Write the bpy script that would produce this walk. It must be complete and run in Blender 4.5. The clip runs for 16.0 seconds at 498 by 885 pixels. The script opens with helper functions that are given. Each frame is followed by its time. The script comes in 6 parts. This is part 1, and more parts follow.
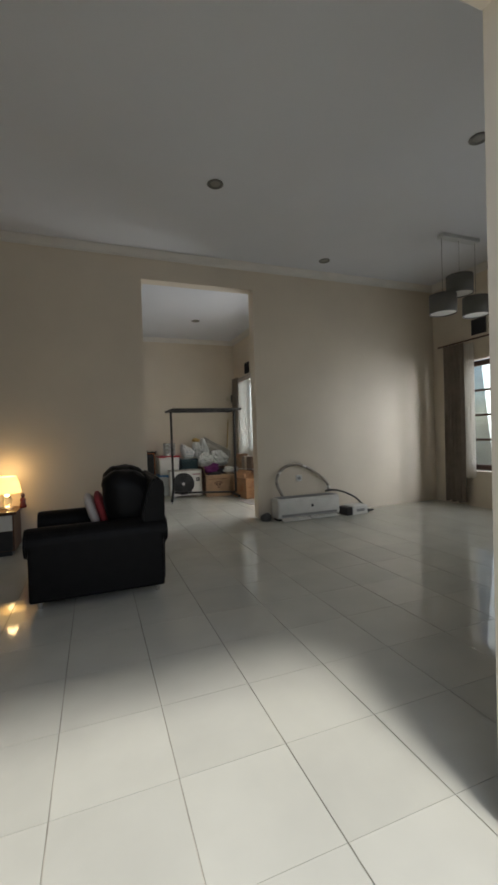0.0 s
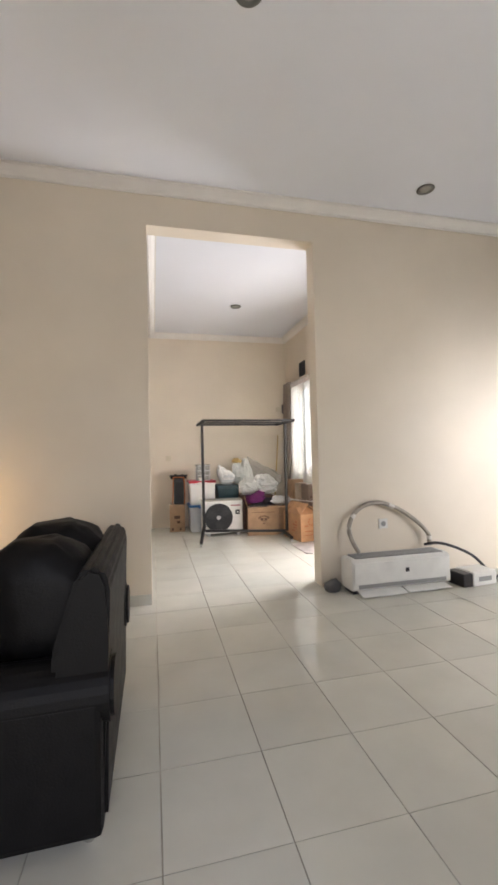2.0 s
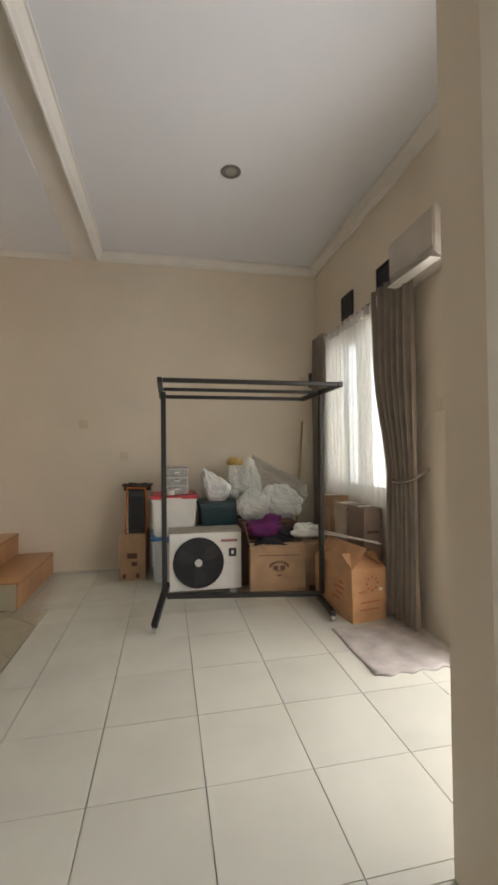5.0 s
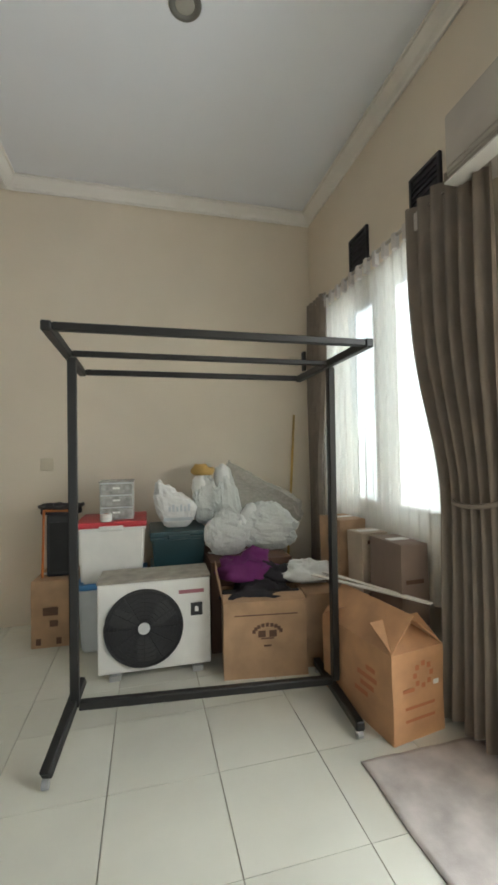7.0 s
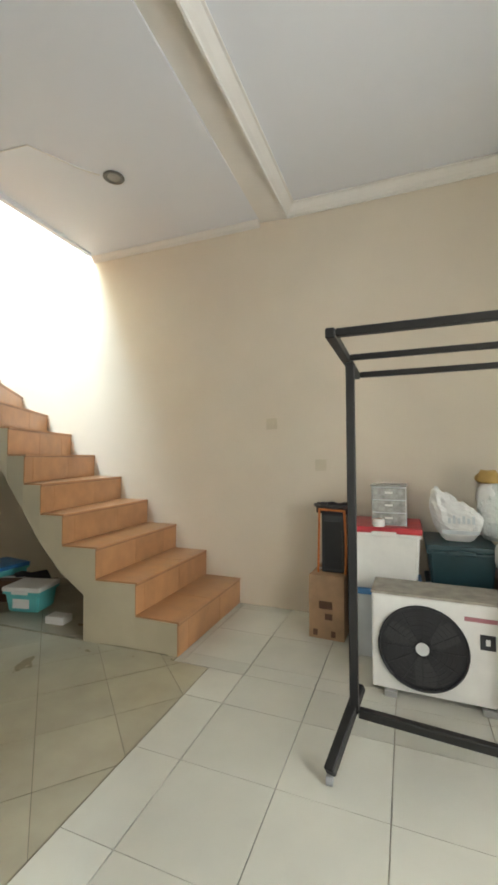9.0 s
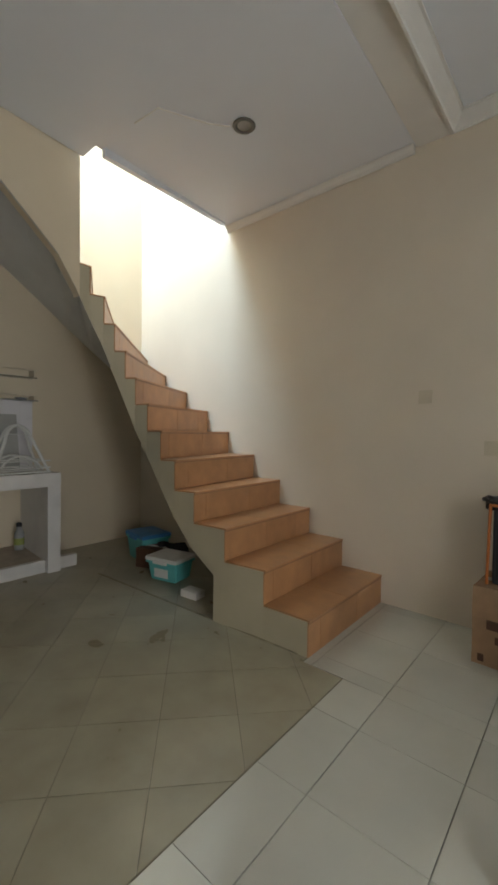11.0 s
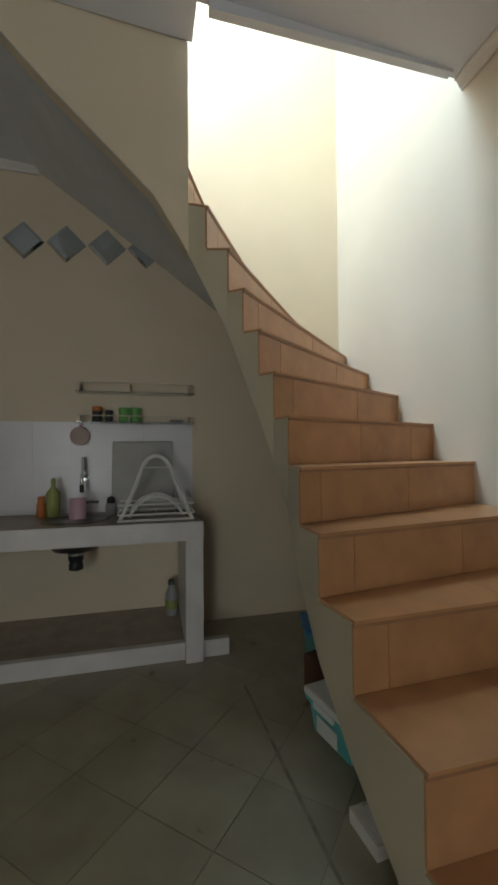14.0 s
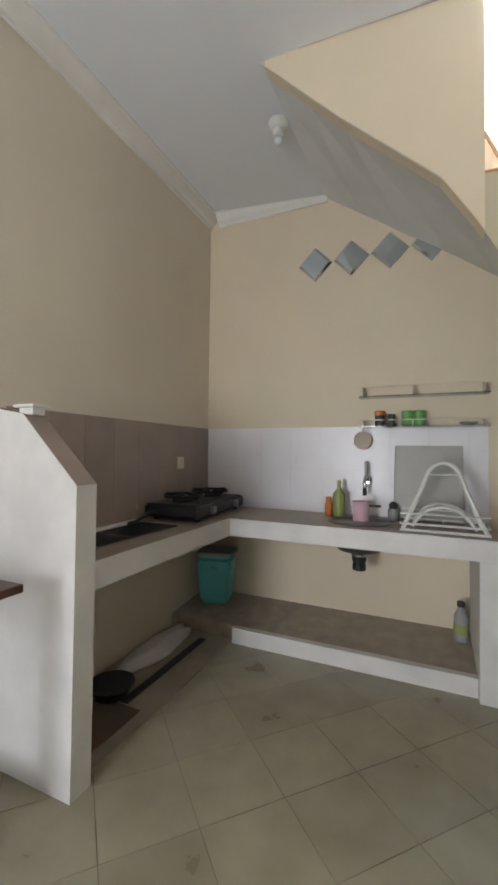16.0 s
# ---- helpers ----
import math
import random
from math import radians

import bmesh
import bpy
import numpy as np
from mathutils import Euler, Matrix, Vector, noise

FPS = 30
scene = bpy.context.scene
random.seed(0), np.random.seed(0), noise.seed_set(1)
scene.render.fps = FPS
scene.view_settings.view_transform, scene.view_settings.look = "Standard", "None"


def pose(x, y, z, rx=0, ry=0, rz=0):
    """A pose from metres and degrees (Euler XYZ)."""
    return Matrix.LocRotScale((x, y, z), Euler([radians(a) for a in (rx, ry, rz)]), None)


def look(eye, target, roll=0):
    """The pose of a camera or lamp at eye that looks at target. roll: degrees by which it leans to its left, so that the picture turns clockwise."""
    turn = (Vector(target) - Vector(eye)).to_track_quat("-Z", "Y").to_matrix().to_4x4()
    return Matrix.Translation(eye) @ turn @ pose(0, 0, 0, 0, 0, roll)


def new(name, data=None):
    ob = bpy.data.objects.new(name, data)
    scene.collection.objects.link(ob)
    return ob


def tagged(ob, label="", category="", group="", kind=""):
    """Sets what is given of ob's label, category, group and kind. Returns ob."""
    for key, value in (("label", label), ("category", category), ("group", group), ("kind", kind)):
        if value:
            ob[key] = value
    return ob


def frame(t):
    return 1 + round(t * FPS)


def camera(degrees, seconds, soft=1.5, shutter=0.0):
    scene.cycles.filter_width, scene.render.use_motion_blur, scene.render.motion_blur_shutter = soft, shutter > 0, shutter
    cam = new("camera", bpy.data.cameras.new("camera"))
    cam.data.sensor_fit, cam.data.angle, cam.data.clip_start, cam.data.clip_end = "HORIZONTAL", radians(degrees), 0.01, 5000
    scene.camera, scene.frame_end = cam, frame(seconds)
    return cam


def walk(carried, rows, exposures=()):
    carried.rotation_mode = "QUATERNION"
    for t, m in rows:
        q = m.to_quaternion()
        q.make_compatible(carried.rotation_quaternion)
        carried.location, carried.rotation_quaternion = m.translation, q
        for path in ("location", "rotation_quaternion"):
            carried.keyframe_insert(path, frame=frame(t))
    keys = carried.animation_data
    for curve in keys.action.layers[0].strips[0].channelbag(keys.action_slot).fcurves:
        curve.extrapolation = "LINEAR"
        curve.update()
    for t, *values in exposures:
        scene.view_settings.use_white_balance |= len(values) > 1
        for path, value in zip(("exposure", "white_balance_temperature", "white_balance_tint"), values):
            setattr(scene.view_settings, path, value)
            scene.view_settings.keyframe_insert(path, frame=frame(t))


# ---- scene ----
cam = camera(63.0, 16.0, soft=3.0)
PATH = [
    (0, (0.187, 0.045, 1.156), (0.894, 1.916, 1.12), -1.8),
    (0.5, (0.381, 0.443, 1.166), (0.934, 2.366, 1.162), 0.8),
    (1, (0.519, 0.904, 1.172), (1.085, 2.822, 1.183), -2.6),
    (1.5, (0.676, 1.33, 1.187), (1.004, 3.303, 1.233), 1.6),
    (2, (0.804, 1.782, 1.206), (1.265, 3.728, 1.259), -1.3),
    (2.5, (0.995, 2.208, 1.223), (1.248, 4.19, 1.303), 1.6),
    (3, (1.099, 2.665, 1.222), (1.473, 4.63, 1.258), 0.8),
    (3.5, (1.21, 3.092, 1.17), (1.519, 5.067, 1.245), -0.2),
    (3.7, (1.249, 3.249, 1.189), (1.531, 5.228, 1.23), 1.1),
    (5.8, (1.662, 4.953, 1.173), (2.1, 6.904, 1.223), -1.7),
    (6, (1.713, 5.077, 1.182), (2.072, 7.043, 1.24), 0.6),
    (6.5, (1.773, 5.313, 1.188), (2.242, 7.256, 1.275), 0.8),
    (7, (1.762, 5.46, 1.191), (2.25, 7.399, 1.251), -1.1),
    (7.5, (1.752, 5.509, 1.207), (2.042, 7.486, 1.282), 0.6),
    (8, (1.732, 5.531, 1.208), (1.655, 7.528, 1.283), 0.8),
    (8.5, (1.684, 5.544, 1.227), (1.305, 7.506, 1.304), 0.0),
    (9, (1.676, 5.55, 1.217), (0.954, 7.414, 1.285), -0.1),
    (9.5, (1.666, 5.542, 1.21), (0.662, 7.271, 1.265), 0.4),
    (9.7, (1.657, 5.537, 1.217), (0.57, 7.216, 1.25), 0.2),
    (11.8, (1.303, 6.262, 1.231), (-0.007, 7.772, 1.181), 0.8),
    (12, (1.222, 6.381, 1.24), (-0.044, 7.93, 1.229), -0.6),
    (12.5, (1.048, 6.689, 1.256), (-0.366, 8.103, 1.262), -1.5),
    (13, (0.898, 6.958, 1.268), (-0.767, 8.065, 1.211), 2.7),
    (13.5, (0.648, 7.1, 1.274), (-1.132, 8.013, 1.3), 0.4),
    (14, (0.513, 7.134, 1.29), (-1.424, 7.626, 1.335), -0.4),
    (14.5, (0.46, 7.164, 1.299), (-1.537, 7.269, 1.316), 1.1),
    (15, (0.45, 7.16, 1.306), (-1.54, 6.967, 1.34), 0.7),
    (15.5, (0.455, 7.158, 1.308), (-1.487, 6.682, 1.358), 0.5),
    (16, (0.476, 7.13, 1.314), (-1.349, 6.315, 1.361), 0.7),
]
EXPOSURES = [
    (0.0, -0.49, 6500, 10), (0.5, 0.01, 6500, 10), (1.0, 0.75, 6600, 10), (1.5, 1.05, 6600, 11), (2.0, 1.13, 6700, 17),
    (2.5, 1.04, 6800, 21.5), (3.0, 0.88, 6550, 21.5), (3.5, 0.68, 6750, 21), (6.0, 0.21, 7050, 10.5), (6.5, 0.28, 6900, 10),
    (7.0, 0.55, 6400, 5), (7.5, 0.46, 7200, 8), (8.0, 0.54, 6900, 7), (8.5, 1.07, 6700, 6), (9.0, 0.91, 6600, 6),
    (9.5, 0.22, 6600, 7), (12.0, -0.08, 6300, 8), (12.5, -0.17, 6050, 7), (13.0, -0.75, 5750, 4), (13.5, -0.52, 6250, 5),
    (14.0, -0.60, 6500, 6), (14.5, -0.47, 7700, 10), (15.0, 0.20, 7500, 10), (15.5, 0.69, 6700, 9), (16.0, 1.09, 6300, 10.5),
]
walk(cam, [(t, look(eye, target, roll)) for t, eye, target, roll in PATH], EXPOSURES)

# ---------------------------------------------------------------- light
world = bpy.data.worlds.new("world")
scene.world = world
world.use_nodes = True
SKY = world.node_tree.nodes.new("ShaderNodeTexSky")
SKY.sky_type, SKY.sun_disc = "NISHITA", False
SKY.sun_elevation, SKY.sun_rotation = radians(63), radians(180)
world.node_tree.nodes["Background"].inputs["Strength"].default_value = 0.12
world.node_tree.links.new(SKY.outputs[0], world.node_tree.nodes["Background"].inputs["Color"])

sun = new("sun", bpy.data.lights.new("sun", "SUN"))
sun.data.energy, sun.data.angle, sun.data.color = 4.0, radians(12), (1.0, 0.98, 0.94)
sun.matrix_world = look((0.5, -5.2, 12.0), (0.5, 0.8, 0.0))


def sky_lamp(eye, target, width, height, watts, colour=(0.93, 0.96, 1.0), spread=180):
    """Daylight that falls in through an opening."""
    lamp = new("daylight", bpy.data.lights.new("daylight", "AREA"))
    lamp.data.shape, lamp.data.size, lamp.data.size_y = "RECTANGLE", width, height
    lamp.data.energy, lamp.data.color, lamp.data.spread = watts, colour, radians(spread)
    lamp.matrix_world = look(eye, target)
    return lamp


sky_lamp((3.36, 7.72, 1.55), (2.0, 7.72, 1.55), 1.18, 1.44, 23)
sky_lamp((3.45, 5.86, 1.20), (1.0, 5.50, 0.75), 0.76, 2.0, 47)
sky_lamp((5.70, 3.55, 1.5), (4.0, 3.75, 1.3), 2.1, 1.56, 32)
sky_lamp((6.3, 1.6, 1.9), (4.95, 5.2, 1.15), 0.8, 1.2, 22, spread=60)
sky_lamp((0.55, -0.75, 1.6), (0.75, 2.0, 0.6), 1.3, 2.2, 22)
# the lamp alone gives the roof light, since the opening above is closed
sky_lamp((-1.9, 6.9, 5.86), (-1.9, 7.1, 3.0), 1.3, 3.2, 430, (0.60, 0.80, 1.0))

# ---------------------------------------------------------------- materials


def material(name, colour, rough=0.5, metal=0.0, vary=0.06, scale=6.0, bump=0.05, bump_scale=60.0, second=None,
             island=False, piece=False, spec=0.5, glow=None, clear=0.0, coat=0.0, detail=6.0):
    """A surface with stains at a large scale and grain at a small one."""
    m = bpy.data.materials.new(name)
    m.use_nodes = True
    nt = m.node_tree
    n, link = nt.nodes, nt.links.new
    b = n["Principled BSDF"]
    b.inputs["Roughness"].default_value, b.inputs["Metallic"].default_value = rough, metal
    b.inputs["Specular IOR Level"].default_value = spec
    b.inputs["Coat Weight"].default_value = coat
    b.inputs["Coat Roughness"].default_value = 0.08
    at = n.new("ShaderNodeTexCoord")
    big = n.new("ShaderNodeTexNoise")
    big.inputs["Scale"].default_value, big.inputs["Detail"].default_value = scale, detail
    fine = n.new("ShaderNodeTexNoise")
    fine.inputs["Scale"].default_value, fine.inputs["Detail"].default_value = bump_scale, 4.0
    where = n.new("ShaderNodeNewGeometry")
    src = where.outputs["Position"]
    link(src, big.inputs["Vector"]), link(src, fine.inputs["Vector"])
    mix = n.new("ShaderNodeMix")
    mix.data_type = "RGBA"
    lo = tuple(max(0.0, c * (1 - vary * 1.6)) for c in colour)
    hi = tuple(min(1.0, c * (1 + vary)) for c in colour) if second is None else second
    mix.inputs[6].default_value, mix.inputs[7].default_value = (*lo, 1), (*hi, 1)
    ramp = n.new("ShaderNodeMapRange")
    ramp.inputs["From Min"].default_value, ramp.inputs["From Max"].default_value = (0.3, 0.7) if detail > 3 else (0.0, 1.0)
    link(big.outputs["Fac"], ramp.inputs["Value"]), link(ramp.outputs["Result"], mix.inputs[0])
    out = mix.outputs[2]
    if piece or island:
        hsv = n.new("ShaderNodeHueSaturation")
        rand = n.new("ShaderNodeMapRange")
        rand.inputs["To Min"].default_value, rand.inputs["To Max"].default_value = 1 - vary, 1 + vary
        if piece:
            link(n.new("ShaderNodeObjectInfo").outputs["Random"], rand.inputs["Value"])
        else:
            link(where.outputs["Random Per Island"], rand.inputs["Value"])
        link(rand.outputs["Result"], hsv.inputs["Value"]), link(out, hsv.inputs["Color"])
        out = hsv.outputs["Color"]
    link(out, b.inputs["Base Color"])
    rr = n.new("ShaderNodeMapRange")
    rr.inputs["To Min"].default_value, rr.inputs["To Max"].default_value = (rough * 0.75, min(1.0, rough * 1.25)) if detail > 3 else (rough, rough)
    link(big.outputs["Fac"], rr.inputs["Value"]), link(rr.outputs["Result"], b.inputs["Roughness"])
    if bump:
        bp = n.new("ShaderNodeBump")
        bp.inputs["Strength"].default_value, bp.inputs["Distance"].default_value = bump, 0.004
        link(fine.outputs["Fac"], bp.inputs["Height"]), link(bp.outputs["Normal"], b.inputs["Normal"])
    if glow:
        b.inputs["Emission Color"].default_value, b.inputs["Emission Strength"].default_value = (*glow[0], 1), glow[1]
    if clear:
        b.inputs["Transmission Weight"].default_value = clear
    return m


WALL = material("wall_paint", (0.71, 0.63, 0.515), 0.6, vary=0.035, scale=1.3, bump=0.08, bump_scale=90)
WALL_TAN = material("kitchen_paint", (0.69, 0.585, 0.43), 0.6, vary=0.03, scale=1.5, bump=0.08, bump_scale=90)
CEILING = material("ceiling_paint", (0.735, 0.75, 0.785), 0.7, vary=0.02, scale=1.1, bump=0.04, bump_scale=50)
CORNICE = material("cornice_plaster", (0.75, 0.725, 0.68), 0.6, vary=0.03, scale=4)
TILE = material("white_tile", (0.555, 0.545, 0.475), 0.06, vary=0.04, scale=3.2, bump=0.015, bump_scale=9, piece=True)
GROUT = material("grout", (0.40, 0.37, 0.31), 0.8, vary=0.35, scale=3)
OLD_TILE = material("kitchen_tile", (0.33, 0.29, 0.20), 0.30, vary=0.06, scale=4.0, bump=0.04, bump_scale=25, piece=True, second=(0.385, 0.35, 0.25))
OLD_GROUT = material("kitchen_grout", (0.205, 0.175, 0.125), 0.8, vary=0.2)
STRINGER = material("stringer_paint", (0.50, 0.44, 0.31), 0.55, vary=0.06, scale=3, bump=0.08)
# underside paint, lightened and cooled to make up for weak light from below
SOFFIT = material("soffit_paint_lifted", (0.70, 0.705, 0.71), 0.6, vary=0.05, scale=2.5, bump=0.06)
TREAD = material("brown_ceramic", (0.47, 0.243, 0.112), 0.34, vary=0.09, scale=9, bump=0.04, bump_scale=60, piece=True)
# darker tread brown, the shade of the groove below each nose
NOSE_SHADE = material("nosing", (0.34, 0.175, 0.09), 0.45, vary=0.15)
COUNTER = material("counter_paint", (0.66, 0.63, 0.60), 0.45, vary=0.06, scale=5, bump=0.1, bump_scale=50)
COUNTER_TOP = material("counter_top", (0.33, 0.27, 0.21), 0.35, vary=0.15, scale=9, bump=0.06)
SPLASH_WHITE = material("splash_tile", (0.74, 0.71, 0.72), 0.30, vary=0.02, scale=5, bump=0.01, piece=True)
SPLASH_BROWN = material("splash_brown", (0.36, 0.28, 0.24), 0.25, vary=0.05, scale=5, bump=0.01, piece=True)
BLACK_METAL = material("black_metal", (0.018, 0.017, 0.016), 0.42, metal=0.3, vary=0.2, bump=0.05)
LEATHER = material("black_leather", (0.006, 0.0055, 0.0055), 0.48, vary=0.25, scale=12, bump=0.25, bump_scale=150, spec=0.14)
WHITE_PLASTIC = material("white_plastic", (0.72, 0.71, 0.67), 0.35, vary=0.04, scale=9)
GREY_PLASTIC = material("grey_plastic", (0.30, 0.30, 0.29), 0.45, vary=0.06)
DARK = material("dark_plastic", (0.025, 0.025, 0.027), 0.45, vary=0.2)
CARD = material("cardboard", (0.40, 0.252, 0.145), 0.75, vary=0.12, scale=9, bump=0.12, bump_scale=120)
CARD_ORANGE = material("orange_cardboard", (0.50, 0.275, 0.14), 0.6, vary=0.12, scale=9, bump=0.12, bump_scale=90)
CARD_DARK = material("card_print", (0.12, 0.06, 0.035), 0.7, vary=0.1)
CURTAIN = material("curtain_cloth", (0.235, 0.195, 0.16), 0.85, vary=0.10, scale=8, bump=0.2, bump_scale=220)
CHROME = material("steel", (0.60, 0.60, 0.60), 0.25, metal=1.0, vary=0.05, bump=0.02)
WOOD_DARK = material("dark_wood", (0.10, 0.045, 0.025), 0.4, vary=0.3, scale=18, bump=0.06)


def two_sided_light(name, colour, share, rough=0.9):
    """Thin cloth or film that lets light through."""
    m = bpy.data.materials.new(name)
    m.use_nodes = True
    n, link = m.node_tree.nodes, m.node_tree.links.new
    n.remove(n["Principled BSDF"])
    d, tl, tp, a, b = (n.new("ShaderNodeBsdf" + k) if k != "Mix" else n.new("ShaderNodeMixShader") for k in ("Diffuse", "Translucent", "Transparent", "Mix", "Mix"))
    noise_tex = n.new("ShaderNodeTexNoise")
    noise_tex.inputs["Scale"].default_value, noise_tex.inputs["Detail"].default_value = 30, 5
    ramp = n.new("ShaderNodeMapRange")
    ramp.inputs["To Min"].default_value, ramp.inputs["To Max"].default_value = max(0.0, share - 0.15), min(1.0, share + 0.15)
    d.inputs[0].default_value = tl.inputs[0].default_value = (*colour, 1)
    a.inputs[0].default_value = 0.5
    link(noise_tex.outputs["Fac"], ramp.inputs["Value"]), link(ramp.outputs["Result"], b.inputs[0])
    link(d.outputs[0], a.inputs[1]), link(tl.outputs[0], a.inputs[2])
    link(a.outputs[0], b.inputs[1]), link(tp.outputs[0], b.inputs[2])
    link(b.outputs[0], n["Material Output"].inputs["Surface"])
    return m


SHEER = two_sided_light("sheer_cloth", (0.80, 0.77, 0.70), 0.22)
FILM = two_sided_light("plastic_film", (0.86, 0.88, 0.86), 0.34)

# ---------------------------------------------------------------- mesh helpers


def mesh_of(name, bm, mat, smooth=False):
    me = bpy.data.meshes.new(name)
    bmesh.ops.recalc_face_normals(bm, faces=bm.faces)
    bm.to_mesh(me)
    bm.free()
    for mm in (mat if isinstance(mat, (list, tuple)) else [mat]):
        me.materials.append(mm)
    if smooth:
        for p in me.polygons:
            p.use_smooth = True
    return me


def part(name, bm, mat, parent=None, label="", smooth=False):
    ob = new(name, mesh_of(name, bm, mat, smooth))
    if parent is not None:
        ob.parent = parent
    return tagged(ob, label)


def thing(name, m, label, category, group="", kind=""):
    ob = new(name)
    ob.matrix_world = m if isinstance(m, Matrix) else pose(*m)
    ob.empty_display_size = 0.1
    return tagged(ob, label, category, group, kind)


def box(bm, x0, x1, y0, y1, z0, z1, bevel=0.0, seg=2):
    m = Matrix.Translation(((x0 + x1) / 2, (y0 + y1) / 2, (z0 + z1) / 2)) @ Matrix.Diagonal((abs(x1 - x0), abs(y1 - y0), abs(z1 - z0), 1))
    made = bmesh.ops.create_cube(bm, size=1.0, matrix=m)["verts"]
    if bevel:
        edges = list({e for v in made for e in v.link_edges})
        bmesh.ops.bevel(bm, geom=edges, offset=bevel, segments=seg, affect="EDGES", profile=0.6)
    return bm


def boxed(*args, **kw):
    return box(bmesh.new(), *args, **kw)


def rod(bm, a, b, r, seg=12, r2=None):
    a, b = Vector(a), Vector(b)
    d = b - a
    m = Matrix.Translation((a + b) / 2) @ d.to_track_quat("Z", "Y").to_matrix().to_4x4()
    bmesh.ops.create_cone(bm, cap_ends=True, segments=seg, radius1=r, radius2=r if r2 is None else r2, depth=d.length, matrix=m)
    return bm


def lathe(bm, profile, seg=24, centre=(0, 0)):
    """Turns a profile of (radius, height) round the upright axis."""
    rings = []
    for r, z in profile:
        rings.append([bm.verts.new((centre[0] + r * math.cos(2 * math.pi * k / seg), centre[1] + r * math.sin(2 * math.pi * k / seg), z)) for k in range(seg)])
    for lo, hi in zip(rings, rings[1:]):
        for k in range(seg):
            bm.faces.new((lo[k], lo[(k + 1) % seg], hi[(k + 1) % seg], hi[k]))
    for ring in (rings[0], rings[-1]):
        bm.faces.new(ring)
    return bm


def tube(bm, pts, r, seg=8, closed=False):
    """A bent tube along points."""
    pts = [Vector(p) for p in pts]
    rings = []
    for k, p in enumerate(pts):
        a, b = pts[max(k - 1, 0)], pts[min(k + 1, len(pts) - 1)]
        if closed:
            a, b = pts[k - 1], pts[(k + 1) % len(pts)]
        d = (b - a).normalized()
        u = d.orthogonal() if abs(d.z) > 0.98 else d.cross(Vector((0, 0, 1)))
        u.normalize()
        v = d.cross(u)
        rings.append([bm.verts.new(p + r * (math.cos(2 * math.pi * q / seg) * u + math.sin(2 * math.pi * q / seg) * v)) for q in range(seg)])
    pairs = list(zip(rings, rings[1:])) + ([(rings[-1], rings[0])] if closed else [])
    for lo, hi in pairs:
        for q in range(seg):
            bm.faces.new((lo[q], lo[(q + 1) % seg], hi[(q + 1) % seg], hi[q]))
    if not closed:
        bm.faces.new(rings[0]), bm.faces.new(rings[-1])
    return bm


def prism(bm, foot, z0, z1):
    """An upright prism; z0 and z1 are heights, one for all corners or one for each."""
    lo = [bm.verts.new((x, y, z0[k] if isinstance(z0, (list, tuple)) else z0)) for k, (x, y) in enumerate(foot)]
    hi = [bm.verts.new((x, y, z1[k] if isinstance(z1, (list, tuple)) else z1)) for k, (x, y) in enumerate(foot)]
    n = len(foot)
    for k in range(n):
        bm.faces.new((lo[k], lo[(k + 1) % n], hi[(k + 1) % n], hi[k]))
    bm.faces.new(lo[::-1]), bm.faces.new(hi)
    return bm


def extruded(bm, outline, axis, a, b):
    """A flat outline pushed along an axis from a to b. The outline is in the other two axes, in order."""
    def at(u, v, w):
        return {"x": (w, u, v), "y": (u, w, v), "z": (u, v, w)}[axis]
    lo = [bm.verts.new(at(u, v, a)) for u, v in outline]
    hi = [bm.verts.new(at(u, v, b)) for u, v in outline]
    n = len(outline)
    for k in range(n):
        bm.faces.new((lo[k], lo[(k + 1) % n], hi[(k + 1) % n], hi[k]))
    bm.faces.new(lo[::-1]), bm.faces.new(hi)
    return bm


def structure(name, bm, mat, label, category, smooth=False):
    return tagged(part(name, bm, mat, None, "", smooth), label, category, "", "structure")


# ---------------------------------------------------------------- the rooms
# main room: x -3.6 to 5.4, y 0.9 to 5.2; back room: x 0.6 to 3.15, y 5.36 to 8.72; kitchen: x -2.61 to 0.6
H_MAIN, H_BACK, H_KIT, H_UP = 3.46, 3.25, 3.19, 5.9
YP0, YP1, YB, XK, XR = 5.20, 5.36, 8.715, -2.61, 3.15

bm = bmesh.new()
box(bm, -3.6, 0.78, YP0, YP1, 0, H_MAIN + 0.1)
box(bm, 2.252, 5.4, YP0, YP1, 0, H_MAIN + 0.1)
box(bm, 0.78, 2.252, YP0, YP1, 3.12, H_MAIN + 0.1)
structure("wall_partition", bm, WALL, "cream painted wall with a tall open passage", "wall")

bm = bmesh.new()
box(bm, -2.76, 3.30, YB, YB + 0.15, 0, H_UP)
structure("wall_back", bm, WALL, "plain cream painted back wall behind stairs and boxes", "wall")

bm = bmesh.new()
box(bm, XK - 0.15, XK, YP1, YB, 0, H_UP)
structure("wall_kitchen", bm, WALL_TAN, "cream painted kitchen wall above the sink", "wall")

# window wall of the back room: openings at y 5.5 to 6.3 (door) and 7.15 to 8.3 (window)
bm = bmesh.new()
box(bm, XR, XR + 0.15, YP1, 5.50, 0, 3.4)
box(bm, XR, XR + 0.15, 5.50, 6.30, 2.25, 3.4)
box(bm, XR, XR + 0.15, 6.30, 7.12, 0, 3.4)
box(bm, XR, XR + 0.15, 7.12, 8.32, 0, 0.82)
box(bm, XR, XR + 0.15, 7.12, 8.32, 2.28, 3.4)
box(bm, XR, XR + 0.15, 8.32, YB, 0, 3.4)
structure("wall_window", bm, WALL, "cream painted wall with a window and a doorway", "wall")

